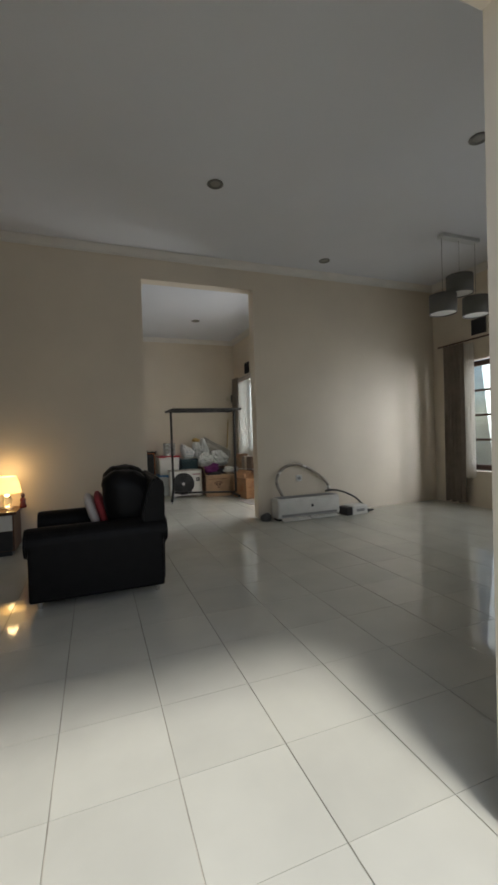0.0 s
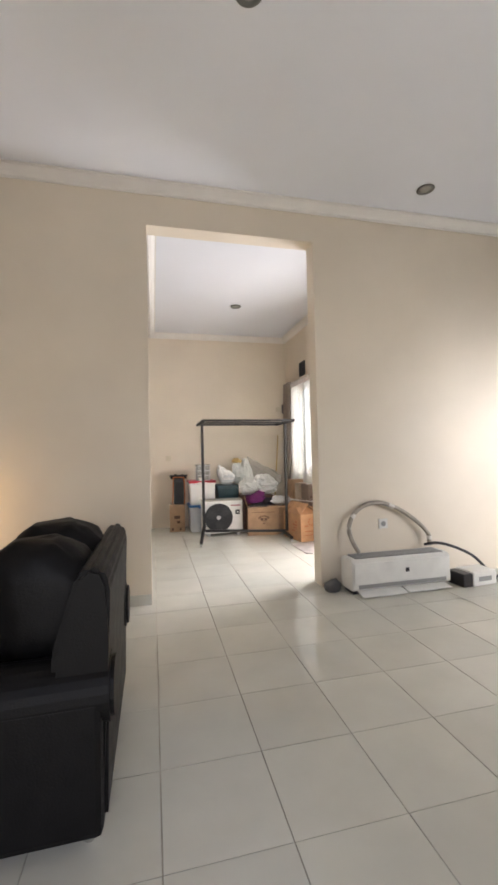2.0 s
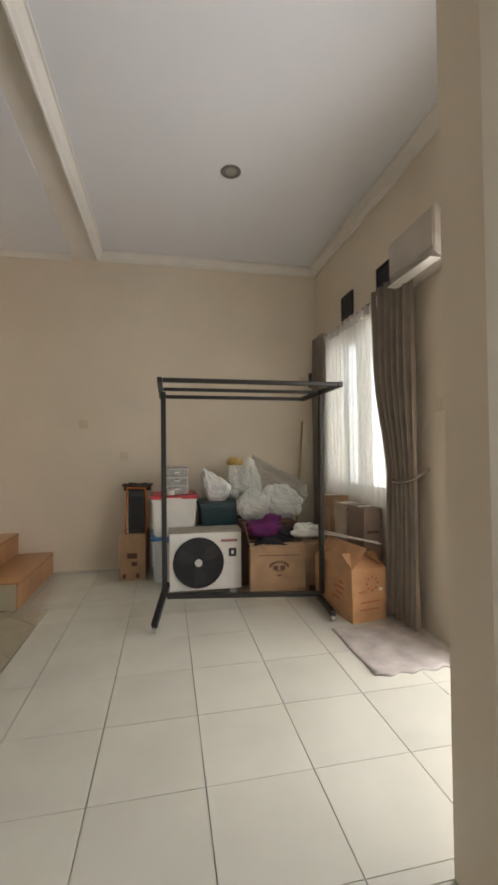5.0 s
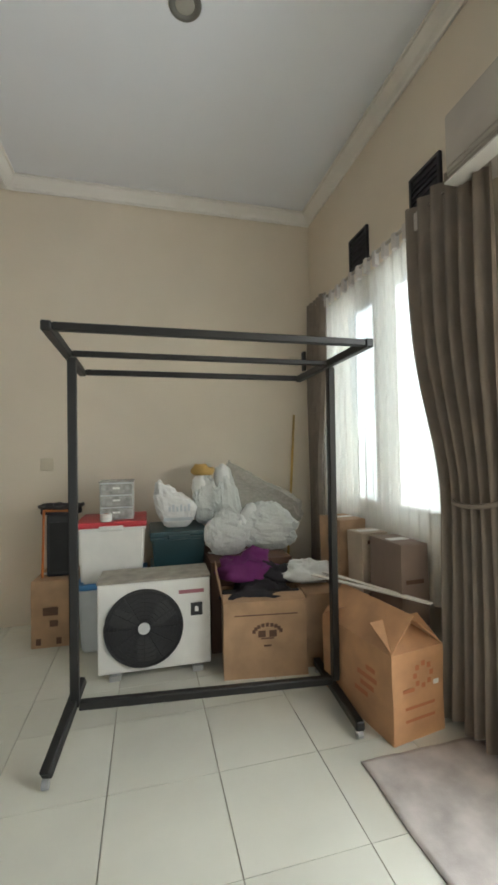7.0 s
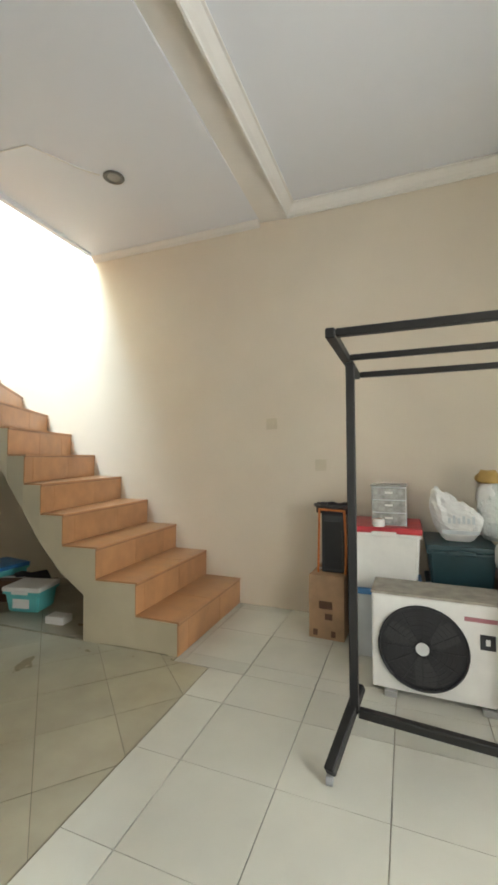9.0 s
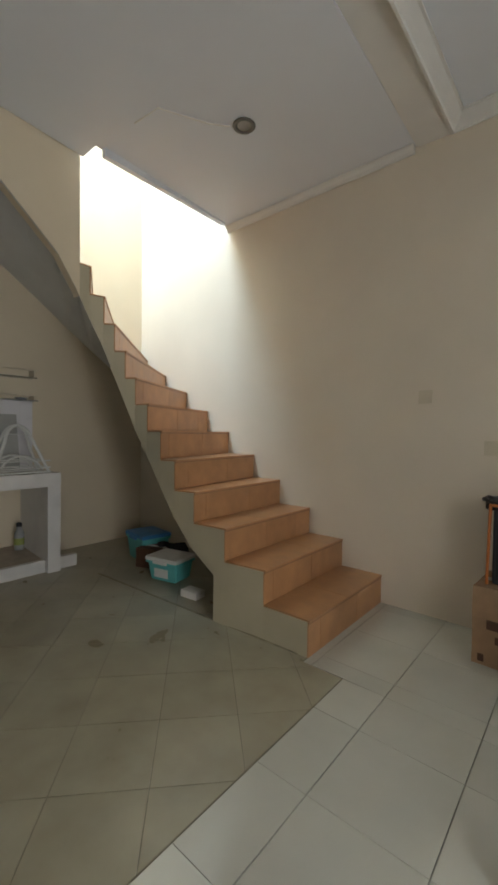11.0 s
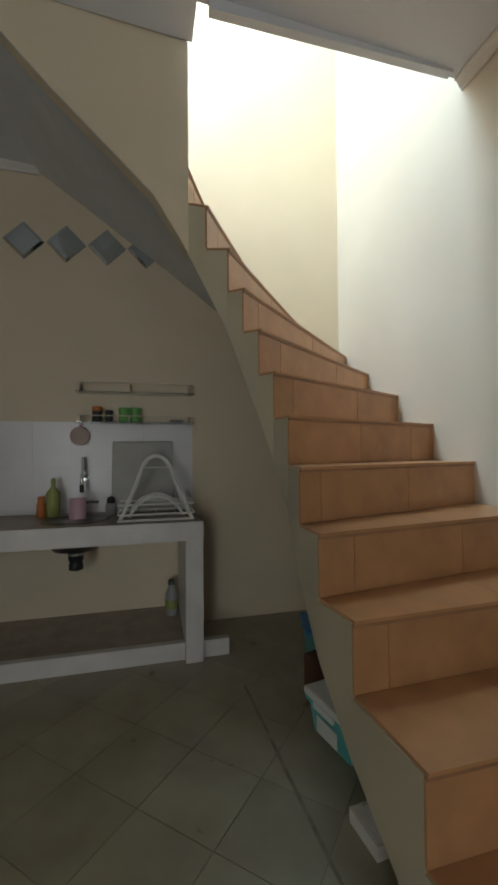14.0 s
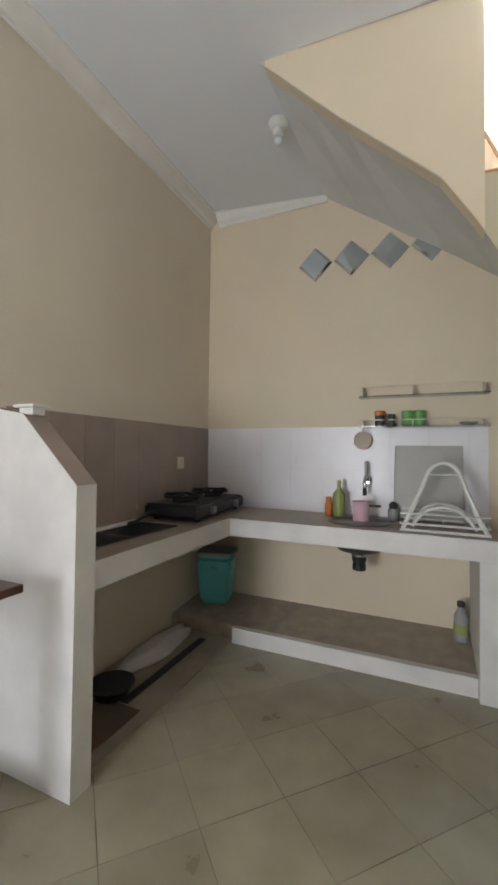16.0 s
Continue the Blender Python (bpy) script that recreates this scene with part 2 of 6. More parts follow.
bm = bmesh.new()
box(bm, 5.4, 5.55, 0.74, 2.45, 0, H_MAIN + 0.1)
box(bm, 5.4, 5.55, 2.45, 4.60, 0, 0.52)
box(bm, 5.4, 5.55, 2.45, 4.60, 2.16, H_MAIN + 0.1)
box(bm, 5.4, 5.55, 4.60, YP1, 0, H_MAIN + 0.1)
structure("wall_main_window", bm, WALL, "cream painted living room wall with a barred window", "wall")

# the entrance: a wide doorway that the walk starts in front of
bm = bmesh.new()
box(bm, -3.75, -0.55, 0.74, 0.89, 0, H_MAIN + 0.1)
box(bm, 1.25, 5.4, 0.74, 0.89, 0, H_MAIN + 0.1)
box(bm, -0.55, 1.25, 0.74, 0.89, 2.33, H_MAIN + 0.1)
structure("wall_entrance", bm, WALL, "cream painted wall with the wide open entrance", "wall")
structure("wall_main_side", boxed(-3.75, -3.6, 0.89, YP1, 0, H_MAIN + 0.1), WALL, "plain cream painted living room wall", "wall")

structure("ceiling_main", boxed(-3.75, 5.55, 0.74, YP0, H_MAIN, H_MAIN + 0.12), CEILING, "flat white painted living room ceiling", "ceiling")
structure("ceiling_back", boxed(0.78, XR, YP1, YB, H_BACK, H_BACK + 0.12), CEILING, "flat white painted back room ceiling", "ceiling")
def kit_z(y):
    """The kitchen ceiling falls slightly towards the back wall."""
    return H_KIT + (YB - y) * 0.034 + max(0.0, 7.35 - y) * 0.03


bm = bmesh.new()
for x0, x1, y0, y1 in ((XK, -1.38, YP1, 6.47), (-1.38, 0.558, YP1, 7.35), (-1.20, 0.558, 7.35, YB)):
    prism(bm, [(x0, y0), (x1, y0), (x1, y1), (x0, y1)], [kit_z(y0), kit_z(y0), kit_z(y1), kit_z(y1)], H_KIT + 0.24)
structure("ceiling_kitchen", bm, CEILING, "flat white ceiling with an open stairwell", "ceiling")

foot = [(0.56, YP1 + 0.001), (0.779, YP1 + 0.001), (0.779, YB - 0.001), (0.56, YB - 0.001)]
structure("beam", prism(bmesh.new(), foot, [kit_z(y) - 0.022 if x > 0.6 else kit_z(y) - 0.010 for x, y in foot], H_BACK + 0.20), CORNICE, "cream painted ceiling beam between kitchen and back room", "beam")

# walls and roof of the stairwell on the upper floor; the roof is unseen
bm = bmesh.new()
box(bm, -1.20, -1.05, 7.35, YB, H_KIT + 0.24, H_UP)
box(bm, XK, -1.05, 4.65, 4.80, H_KIT + 0.24, H_UP)
box(bm, -1.20, -1.05, 4.80, 7.35, H_KIT + 0.24, H_UP)
structure("wall_stairwell", bm, WALL, "cream painted walls of the upper stairwell", "wall")
bm = bmesh.new()
box(bm, XK, -1.05, 4.65, 5.1, H_UP, H_UP + 0.1)
box(bm, XK, -1.05, 8.62, YB, H_UP, H_UP + 0.1)
structure("ceiling_stairwell", bm, CEILING, "unseen white stairwell roof, its opening closed by a panel", "ceiling")
# opaque panel, added to keep the sun out of the stairwell
structure("skylight", boxed(XK, -1.05, 5.1, 8.62, H_UP + 0.02, H_UP + 0.05), CEILING, "opaque white panel added over the stairwell to stop the sun", "skylight")
structure("baseboard", boxed(-3.6, 0.776, YP0 - 0.008, YP0 - 0.0005, 0.0, 0.085), TILE, "low white tile skirting along the living room wall", "baseboard")


def cornice(name, run, ceiling, size=0.085):
    """A stepped plaster cornice along straight runs (x0, y0, x1, y1, inward x, inward y)."""
    bm = bmesh.new()
    k = size / 0.085
    prof = [(0, 0), (0.014 * k, 0), (0.018 * k, 0.014 * k), (0.04 * k, 0.03 * k), (0.058 * k, 0.055 * k), (0.07 * k, size - 0.012 * k), (0.085 * k, size - 0.012 * k), (0.085 * k, size), (0, size)]
    for x0, y0, x1, y1, nx, ny in run:
        rings = [[bm.verts.new((x + nx * (d + 0.001), y + ny * (d + 0.001), ceiling - size + h - 0.001)) for d, h in prof] for x, y in ((x0, y0), (x1, y1))]
        n = len(prof)
        for k in range(n):
            bm.faces.new((rings[0][k], rings[0][(k + 1) % n], rings[1][(k + 1) % n], rings[1][k]))
        bm.faces.new(rings[0]), bm.faces.new(rings[1][::-1])
    return structure(name, bm, CORNICE, "moulded cream plaster cornice under the ceiling", "cornice")


cornice("trim_main", [(-3.6, YP0, 5.4, YP0, 0, -1), (5.4, 0.89, 5.4, YP0, -1, 0), (-3.6, 0.89, -3.6, YP0, 1, 0)], H_MAIN)
cornice("trim_back", [(0.78, YB, XR, YB, 0, -1), (XR, YP1, XR, YB, -1, 0), (0.78, YP1, 0.78, YB, 1, 0), (0.78, YP1, XR, YP1, 0, 1)], H_BACK)
cornice("trim_kitchen", [(-1.2, YB, 0.55, YB, 0, -1)], H_KIT, 0.05)
cornice("trim_kitchen_side", [(XK, YP1, 0.558, YP1, 0, 1), (XK, YP1 + 0.09, XK, 6.40, 1, 0)], kit_z(YP1) - 0.004, 0.095)
structure("trim_stairwell", boxed(-1.20, -1.16, 7.40, YB - 0.09, H_KIT - 0.012, kit_z(7.35)), CEILING, "white trim along the stairwell opening", "trim")

# floors: the bed of mortar, then the tiles one by one further down
floor = structure("floor", boxed(-3.75, 5.55, -1.3, YB, -0.2, -0.006), GROUT, "glossy white ceramic tile floor with thin joints", "floor")

# ---------------------------------------------------------------- staircase
RISE = 0.2057
INNER = [(0.36, 7.73), (0.05, 7.73), (-0.245, 7.70), (-0.52, 7.685), (-0.70, 7.665), (-0.86, 7.665), (-1.07, 7.70), (-1.20, 7.68), (-1.265, 7.63), (-1.32, 7.57),
         (-1.37, 7.51), (-1.393, 7.41), (-1.39, 7.30), (-1.39, 7.17), (-1.39, 6.95), (-1.39, 6.73), (-1.39, 6.53), (-1.39, 6.33), (-1.39, 6.08)]
OUTER = [(0.36, YB), (0.045, YB), (-0.255, YB), (-0.56, YB), (-0.86, YB), (-1.18, YB), (-1.477, YB), (-1.80, YB), (-2.16, YB), (-2.50, YB),
         (XK, 8.41), (XK, 8.10), (XK, 7.82), (XK, 7.55), (XK, 7.27), (XK, 6.97), (XK, 6.68), (XK, 6.38), (XK, 6.10)]
stairs = thing("staircase", (0.36, 7.73, 0), "winding staircase with orange-brown tiled treads and cream painted side", "staircase", "", "structure")


def local(bm, m):
    bmesh.ops.transform(bm, matrix=m.inverted(), verts=bm.verts)
    return bm


M_STAIR = stairs.matrix_world.copy()
DROP = 0.40
for k in range(18):
    a, b, c, d = (Vector(p) for p in (INNER[k], INNER[k + 1], OUTER[k + 1], OUTER[k]))
    top = RISE * (k + 1)
    lo0, lo1 = max(0.0, top - DROP), max(0.0, top + RISE - DROP)
    bm_core = bmesh.new()
    if k < 2:
        prism(bm_core, [a, b, c, d], 0.0, top - 0.012)
    elif k == 2:
        e, f = a.lerp(b, 0.32), d.lerp(c, 0.32)
        prism(bm_core, [a, e, f, d], 0.0, top - 0.012), prism(bm_core, [e, b, c, f], [0.30, 0.43, 0.43, 0.30], top - 0.012)
    else:
        prism(bm_core, [a, b, c, d], [lo0, lo1, lo1, lo0], top - 0.012)
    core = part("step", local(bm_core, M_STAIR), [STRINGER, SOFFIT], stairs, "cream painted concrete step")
    # downward faces take the underside tone with the light put in
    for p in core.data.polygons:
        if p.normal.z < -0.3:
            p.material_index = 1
    out = (d - a).normalized()
    face = Vector((-out.y, out.x))
    if face.dot((a + d) / 2 - (b + c) / 2) < 0:
        face = -face
    # tread with a slightly proud nose, then the riser tiles set just proud of the core, each cut to the width of the
    # step
    cuts = (0.0, (0.46, 0.62, 0.40, 0.55)[k % 4], 1.0)
    for f0, f1 in zip(cuts, cuts[1:]):
        e0, e1 = (0.004 if f0 == 0 else 0.0012), (0.004 if f1 == 1 else 0.0012)
        fa, fb = a.lerp(d, f0) + out * e0, a.lerp(d, f1) - out * e1
        ra, rb = b.lerp(c, f0) + out * e0, b.lerp(c, f1) - out * e1
        part("tread", local(prism(bmesh.new(), [fa + face * 0.014, ra + face * 0.002, rb + face * 0.002, fb + face * 0.014], top - 0.010, top), M_STAIR), TREAD, stairs)
    cuts = (0.0, (0.13, 0.09, 0.42, 0.11)[k % 4], (0.60, 0.54, 0.80, 0.58)[k % 4], 1.0)
    for f0, f1 in zip(cuts, cuts[1:]):
        fa, fb = a.lerp(d, f0) + out * 0.0014, a.lerp(d, f1) - out * 0.0014
        part("riser", local(prism(bmesh.new(), [fa, fb, fb + face * 0.008, fa + face * 0.008], top - RISE + 0.002, top - 0.022), M_STAIR), TREAD, stairs)
    # dark strip stands in for the shadow groove under the tread's nose
    nose = prism(bmesh.new(), [a + out * 0.003, d - out * 0.003, d - out * 0.003 + face * 0.011, a + out * 0.003 + face * 0.011], top - 0.0215, top - 0.0105)
    part("nosing", local(nose, M_STAIR), NOSE_SHADE, stairs, "dark brown strip painted as the shadow groove under the tread")
bm = bmesh.new()
near_edge = [(-1.70 + 2.0 * k / 40, 7.652 + 0.0018 * k + 0.004 * noise.noise(Vector((k * 0.45, 2.0, 0)))) for k in range(41)]
prism(bm, near_edge + [(0.30, 7.733), (-1.70, 7.668)], -0.003, 0.004)
structure("floor_border", bm, material("border_mortar", (0.30, 0.265, 0.185), 0.75, vary=0.3, scale=12, bump=0.3, bump_scale=45), "rough brown mortar edge along the foot of the stairs", "floor border")
# the wall that closes the upper flight towards the kitchen
bm = bmesh.new()
extruded(bm, [(7.33, 2.222), (7.30, 2.278), (7.17, 2.484), (6.95, 2.69), (6.73, 2.894), (6.53, 3.10), (6.36, 3.27), (6.36, H_KIT + 0.24), (7.33, H_KIT + 0.24)], "x", -1.47, -1.387)
structure("wall_stair_side", bm, WALL_TAN, "cream painted wall closing the side of the upper flight", "wall")

# ---------------------------------------------------------------- more surfaces
LAMP_SHADE = material("lit_shade", (0.9, 0.8, 0.55), 0.8, glow=((1.0, 0.60, 0.20), 2.6))
GLASS_CLEAR = material("clear_glass", (0.85, 0.9, 0.88), 0.05, clear=0.9, bump=0.0)
MIRROR = material("mirror", (0.62, 0.68, 0.72), 0.06, metal=1.0, vary=0.02, bump=0.0)
RED = material("red_plastic", (0.45, 0.03, 0.04), 0.4, vary=0.08)
RED_CLOTH = material("red_cloth", (0.33, 0.035, 0.04), 0.85, vary=0.12, bump=0.2, bump_scale=200)
WHITE_CLOTH = material("white_cloth", (0.62, 0.58, 0.55), 0.85, vary=0.08, bump=0.2, bump_scale=200)
TEAL_DARK = material("dark_teal_plastic", (0.012, 0.045, 0.055), 0.4, vary=0.12)
BLUE = material("blue_plastic", (0.05, 0.22, 0.50), 0.35, vary=0.08)
TURQUOISE = material("turquoise_plastic", (0.13, 0.50, 0.49), 0.4, vary=0.06)
PURPLE = material("purple_cloth", (0.15, 0.018, 0.135), 0.85, vary=0.2, bump=0.25, bump_scale=150)
BLACK_CLOTH = material("black_cloth", (0.02, 0.018, 0.022), 0.9, vary=0.3, bump=0.25, bump_scale=150)
ORANGE = material("orange_trim", (0.55, 0.17, 0.04), 0.5, vary=0.1)
GREEN = material("green_plastic", (0.13, 0.36, 0.09), 0.35, vary=0.08)
SOAP = material("green_soap", (0.30, 0.34, 0.11), 0.25, vary=0.08)
PINK = material("pink_plastic", (0.62, 0.40, 0.46), 0.35, vary=0.06)
TRANSLUCENT = material("milky_plastic", (0.60, 0.63, 0.64), 0.35, vary=0.05)
PIPE_WRAP = material("pipe_insulation", (0.38, 0.34, 0.29), 0.75, vary=0.15, scale=14, bump=0.25, bump_scale=60)
PAPER = material("white_tape", (0.74, 0.71, 0.66), 0.6, vary=0.08)
LOUVRE = material("dark_louvre", (0.035, 0.035, 0.042), 0.6, vary=0.2)
BAMBOO = material("bamboo", (0.50, 0.33, 0.10), 0.5, vary=0.15)
BAG_WHITE = material("white_bag", (0.70, 0.70, 0.68), 0.35, vary=0.05, scale=20, bump=0.3, bump_scale=40)
SHADE_GREY = material("grey_shade", (0.16, 0.16, 0.15), 0.7, vary=0.1)
PALE_CARD = material("pale_card", (0.47, 0.38, 0.29), 0.75, vary=0.1, bump=0.1, bump_scale=110)
PINK_CARD = material("faded_card", (0.24, 0.175, 0.14), 0.75, vary=0.1, bump=0.1, bump_scale=110)
MAT_BROWN = material("brown_mat", (0.12, 0.075, 0.05), 0.9, vary=0.2, bump=0.3, bump_scale=90)
SPOT_RING = material("spot_ring", (0.17, 0.165, 0.15), 0.35, metal=0.5)
SPOT_INNER = material("spot_glass", (0.35, 0.34, 0.30), 0.25, vary=0.1)
GREY_BOARD = material("grey_board", (0.42, 0.41, 0.38), 0.45, vary=0.05)
SCONCE = material("beige_plate", (0.62, 0.55, 0.42), 0.4, vary=0.05)


def cloth_heap(w, d, h, seed, rough=0.5, seg=14):
    """A crumpled heap of cloth or film, flat below."""
    bm = bmesh.new()
    bmesh.ops.create_uvsphere(bm, u_segments=seg * 2, v_segments=seg, radius=1.0)
    off = Vector((seed * 3.7, seed * 1.3, seed * 2.1))
    for v in bm.verts:
        c = v.co.copy()
        k = 1 + rough * 0.55 * noise.noise(c * 1.7 + off) + rough * 0.4 * noise.noise(c * 4.3 + off) + rough * 0.16 * noise.noise(c * 10 + off)
        v.co = Vector((c.x * w / 2 * k, c.y * d / 2 * k, max(0.0, (c.z * 0.62 + 0.36) * h * k)))
    return bm


def draped(y0, y1, z0, z1, x, folds, depth, seed, pinch=None, n=90, rows=26, open_low=0.0):
    """A hanging curtain of soft folds in the plane of a wall; pinch is (height, share of width)."""
    bm = bmesh.new()
    grid = []
    for r in range(rows + 1):
        f = r / rows
        z = z1 + (z0 - z1) * f
        squeeze, mid = 1.0, (y0 + y1) / 2
        if pinch:
            squeeze = 1 - (1 - pinch[1]) * (math.exp(-((z - pinch[0]) / 0.55) ** 2) if z > pinch[0] else 1 - 0.12 * (pinch[0] - z))
            mid = y1 - (y1 - y0) * 0.5 if pinch[2] == 0 else (y1 if pinch[2] > 0 else y0) - pinch[2] * (y1 - y0) * squeeze / 2
        row = []
        for q in range(n + 1):
            s = q / n
            y = mid + (s - 0.5) * (y1 - y0) * squeeze * (1 + open_low * f)
            ph = 2 * math.pi * folds * s + 0.7 * math.sin(5 * s + seed) + 0.5 * noise.noise(Vector((s * 4, f * 1.5, seed)))
            a = depth * (0.55 + 0.45 * f) * (0.7 + 0.5 * noise.noise(Vector((s * 3 + seed, f * 2, 0))))
            row.append(bm.verts.new((x - depth * 0.7 + a * math.sin(ph) * 0.5, y, z + 0.012 * f * math.sin(ph * 0.5))))
        grid.append(row)
    for a, b in zip(grid, grid[1:]):
        for q in range(n):
            bm.faces.new((a[q], a[q + 1], b[q + 1], b[q]))
    return bm


def carton(name, m, w, d, h, mat, label, flaps=(), open_top=False, marks=(), group=""):
    """A cardboard box with thin walls, flaps and printed marks. Local: x 0..w, y 0..d (front at 0)."""
    ob = thing(name, m, label, "cardboard box", group)
    bm, t = bmesh.new(), 0.006
    rings = [[bm.verts.new((x, y, z)) for x, y in ((i, i), (w - i, i), (w - i, d - i), (i, d - i))] for i, z in ((0, 0), (0, h * 0.5), (0, h), (t, h), (t, t))]
    for lo, hi in zip(rings, rings[1:]):
        for k in range(4):
            bm.faces.new((lo[k], lo[(k + 1) % 4], hi[(k + 1) % 4], hi[k]))
    bm.faces.new(rings[0]), bm.faces.new(rings[-1])
    bmesh.ops.subdivide_edges(bm, edges=[e for e in bm.edges if e.calc_length() > 0.08], cuts=3, use_grid_fill=True)
    for v in bm.verts:
        v.co += 0.005 * Vector((noise.noise(v.co * 5 + Vector((w * 9, 0, 0))), noise.noise(v.co * 5 + Vector((9, h * 7, 0))), 0)) * (0.35 if v.co.z < 0.01 else 1)
    part("body", bm, mat, ob)
    if not open_top:
        part("flap", boxed(t, w - t, t, d / 2 - 0.002, h - t, h + 0.002), mat, ob)
        part("flap", boxed(t, w - t, d / 2 + 0.002, d - t, h - t, h + 0.001), mat, ob)
        part("tape", boxed(0.02, w - 0.02, d / 2 - 0.025, d / 2 + 0.025, h + 0.0025, h + 0.004), PAPER, ob, "strip of packing tape")
    for side, ang, length in flaps:
        a = radians(ang)
        bm = bmesh.new()
        if side in "lr":
            box(bm, 0, length, 0.004, d - 0.004, -0.0025, 0.0025)
            mm = Matrix.Translation((0 if side == "l" else w, 0, h)) @ Matrix.Rotation(-(math.pi - a) if side == "l" else -a, 4, "Y")
        else:
            box(bm, 0.004, w - 0.004, 0, length, -0.0025, 0.0025)
            mm = Matrix.Translation((0, 0 if side == "f" else d, h)) @ Matrix.Rotation((math.pi - a) if side == "f" else a, 4, "X")
        bmesh.ops.transform(bm, matrix=mm, verts=bm.verts)
        part("flap", bm, mat, ob)
    for x0, x1, z0, z1, mm in marks:
        part("print", boxed(x0, x1, -0.0056, -0.0049, z0, z1), mm, ob, "printed mark")
    return ob


def spotlight(x, y, z):
    """A recessed ceiling lamp, switched off: ring, cup and glass."""
    ob = thing("ceiling_spotlight", (x, y, z), "round recessed ceiling spotlight, switched off", "ceiling light", "recessed spotlights")
    part("ring", lathe(bmesh.new(), [(0.050, 0.0), (0.073, -0.001), (0.075, -0.005), (0.068, -0.010), (0.052, -0.011), (0.048, -0.005)], 28), SPOT_RING, ob, smooth=True)
    part("lens", lathe(bmesh.new(), [(0.016, -0.010), (0.04, -0.007), (0.048, -0.003), (0.048, -0.001)], 24), SPOT_INNER, ob, "frosted glass", smooth=True)
    return ob


def plate(x, y, z, facing, label, name="wall_switch", cat="switch", dots=False):
    ob = thing(name, pose(x, y, z, 0, 0, {"-y": 0, "-x": -90, "+y": 180, "+x": 90}[facing]), label, cat)
    part("plate", boxed(-0.045, 0.045, -0.010, 0, -0.045, 0.045, 0.003), SCONCE if not dots else WHITE_PLASTIC, ob)
    if dots:
        part("socket", rod(bmesh.new(), (0, -0.014, 0), (0, -0.0102, 0), 0.024, 18), GREY_PLASTIC, ob, "round dark socket")
    else:
        part("rocker", boxed(-0.017, 0.017, -0.015, -0.0102, -0.026, 0.026, 0.002), SCONCE, ob)
    return ob


# ---------------------------------------------------------------- main room
def armchair():
    ob = thing("armchair", (0.19, 3.09, 0), "black leather armchair with rolled arms and a puffy back", "armchair")
    # local: backrest at +x 0.46, seat faces -x, width along y 0..0.98
    L = 0.98
    part("base", boxed(-0.42, 0.44, 0.06, L - 0.06, 0.09, 0.30, 0.02), LEATHER, ob)
    for y0 in (0.0, L - 0.24):
        bm = bmesh.new()
        box(bm, -0.46, 0.45, y0 + 0.015, y0 + 0.225, 0.06, 0.47, 0.02)
        rod(bm, (-0.47, y0 + 0.12, 0.45), (0.472, y0 + 0.12, 0.46), 0.105, 28)
        arm = part("armrest", bm, LEATHER, ob, smooth=False)
        part("roll_end", lathe_disc((-0.478, y0 + 0.12, 0.45), 0.10), LEATHER, arm)
        part("roll_end", lathe_disc((0.478, y0 + 0.12, 0.46), 0.09), LEATHER, arm)
    bm = bmesh.new()
    extruded(bm, [(0.30, 0.08), (0.46, 0.08), (0.47, 0.62), (0.475, 0.80), (0.455, 0.85), (0.41, 0.862), (0.37, 0.83), (0.30, 0.60)], "y", 0.05, L - 0.05)
    bmesh.ops.bevel(bm, geom=[e for e in bm.edges], offset=0.015, segments=2, affect="EDGES")
    part("backrest", bm, LEATHER, ob)
    for y0 in (0.265,):
        seat = part("seat_cushion", boxed(-0.44, 0.26, y0 + 0.005, y0 + 0.445, 0.302, 0.46, 0.055, 4), LEATHER, ob, smooth=True)
        for y_mid, z_mid, lean in ((y0 + 0.085, 0.665, 0.0), (y0 + 0.345, 0.69, 0.012)):
            bm = bmesh.new()
            bmesh.ops.create_uvsphere(bm, u_segments=30, v_segments=20, radius=1.0)
            for v in bm.verts:
                c = v.co
                sgn = lambda q, e: math.copysign(abs(q) ** e, q)  # noqa: E731
                crease = 0.018 * abs(noise.noise(c * 2.3 + Vector((y_mid * 9, 0, 0))))
                v.co = Vector((0.235 + lean + (0.20 - crease) * sgn(c.x, 0.75) - 0.05 * c.z + 0.012 * noise.noise(c * 3), y_mid + (0.150 - crease) * sgn(c.y, 0.6),
                               z_mid + (0.25 - crease) * sgn(c.z, 0.7) + 0.012 * noise.noise(c * 4)))
            part("back_cushion", bm, LEATHER, ob, smooth=True)
    for x in (-0.40, 0.40):
        for y in (0.10, L - 0.10):
            bm = rod(bmesh.new(), (x, y, 0.0), (x, y, 0.088), 0.018, 14, 0.026)
            part("leg", bm, CHROME, ob, "short chrome leg")
    return ob


def lathe_disc(c, r):
    bm = bmesh.new()
    rod(bm, (c[0] - 0.006, c[1], c[2]), (c[0] + 0.006, c[1], c[2]), r, 20)
    return bm


armchair()


def pillow(m, mat, w, h, label):
    bm = bmesh.new()
    bmesh.ops.create_uvsphere(bm, u_segments=22, v_segments=14, radius=1.0)
    for v in bm.verts:
        c = v.co
        e = lambda q: math.copysign(abs(q) ** 0.55, q)  # noqa: E731
        v.co = Vector((0.038 * c.x, w / 2 * e(c.y), h / 2 * e(c.z) + h / 2))
    ob = part("cushion", bm, mat, None, "", True)
    ob.matrix_world = m
    return tagged(ob, label, "cushion", "armchair cushions")


pillow(pose(0.248, 3.63, 0.468, 0, -15, 0), RED_CLOTH, 0.36, 0.27, "dark red cloth cushion leaning on the armchair back")
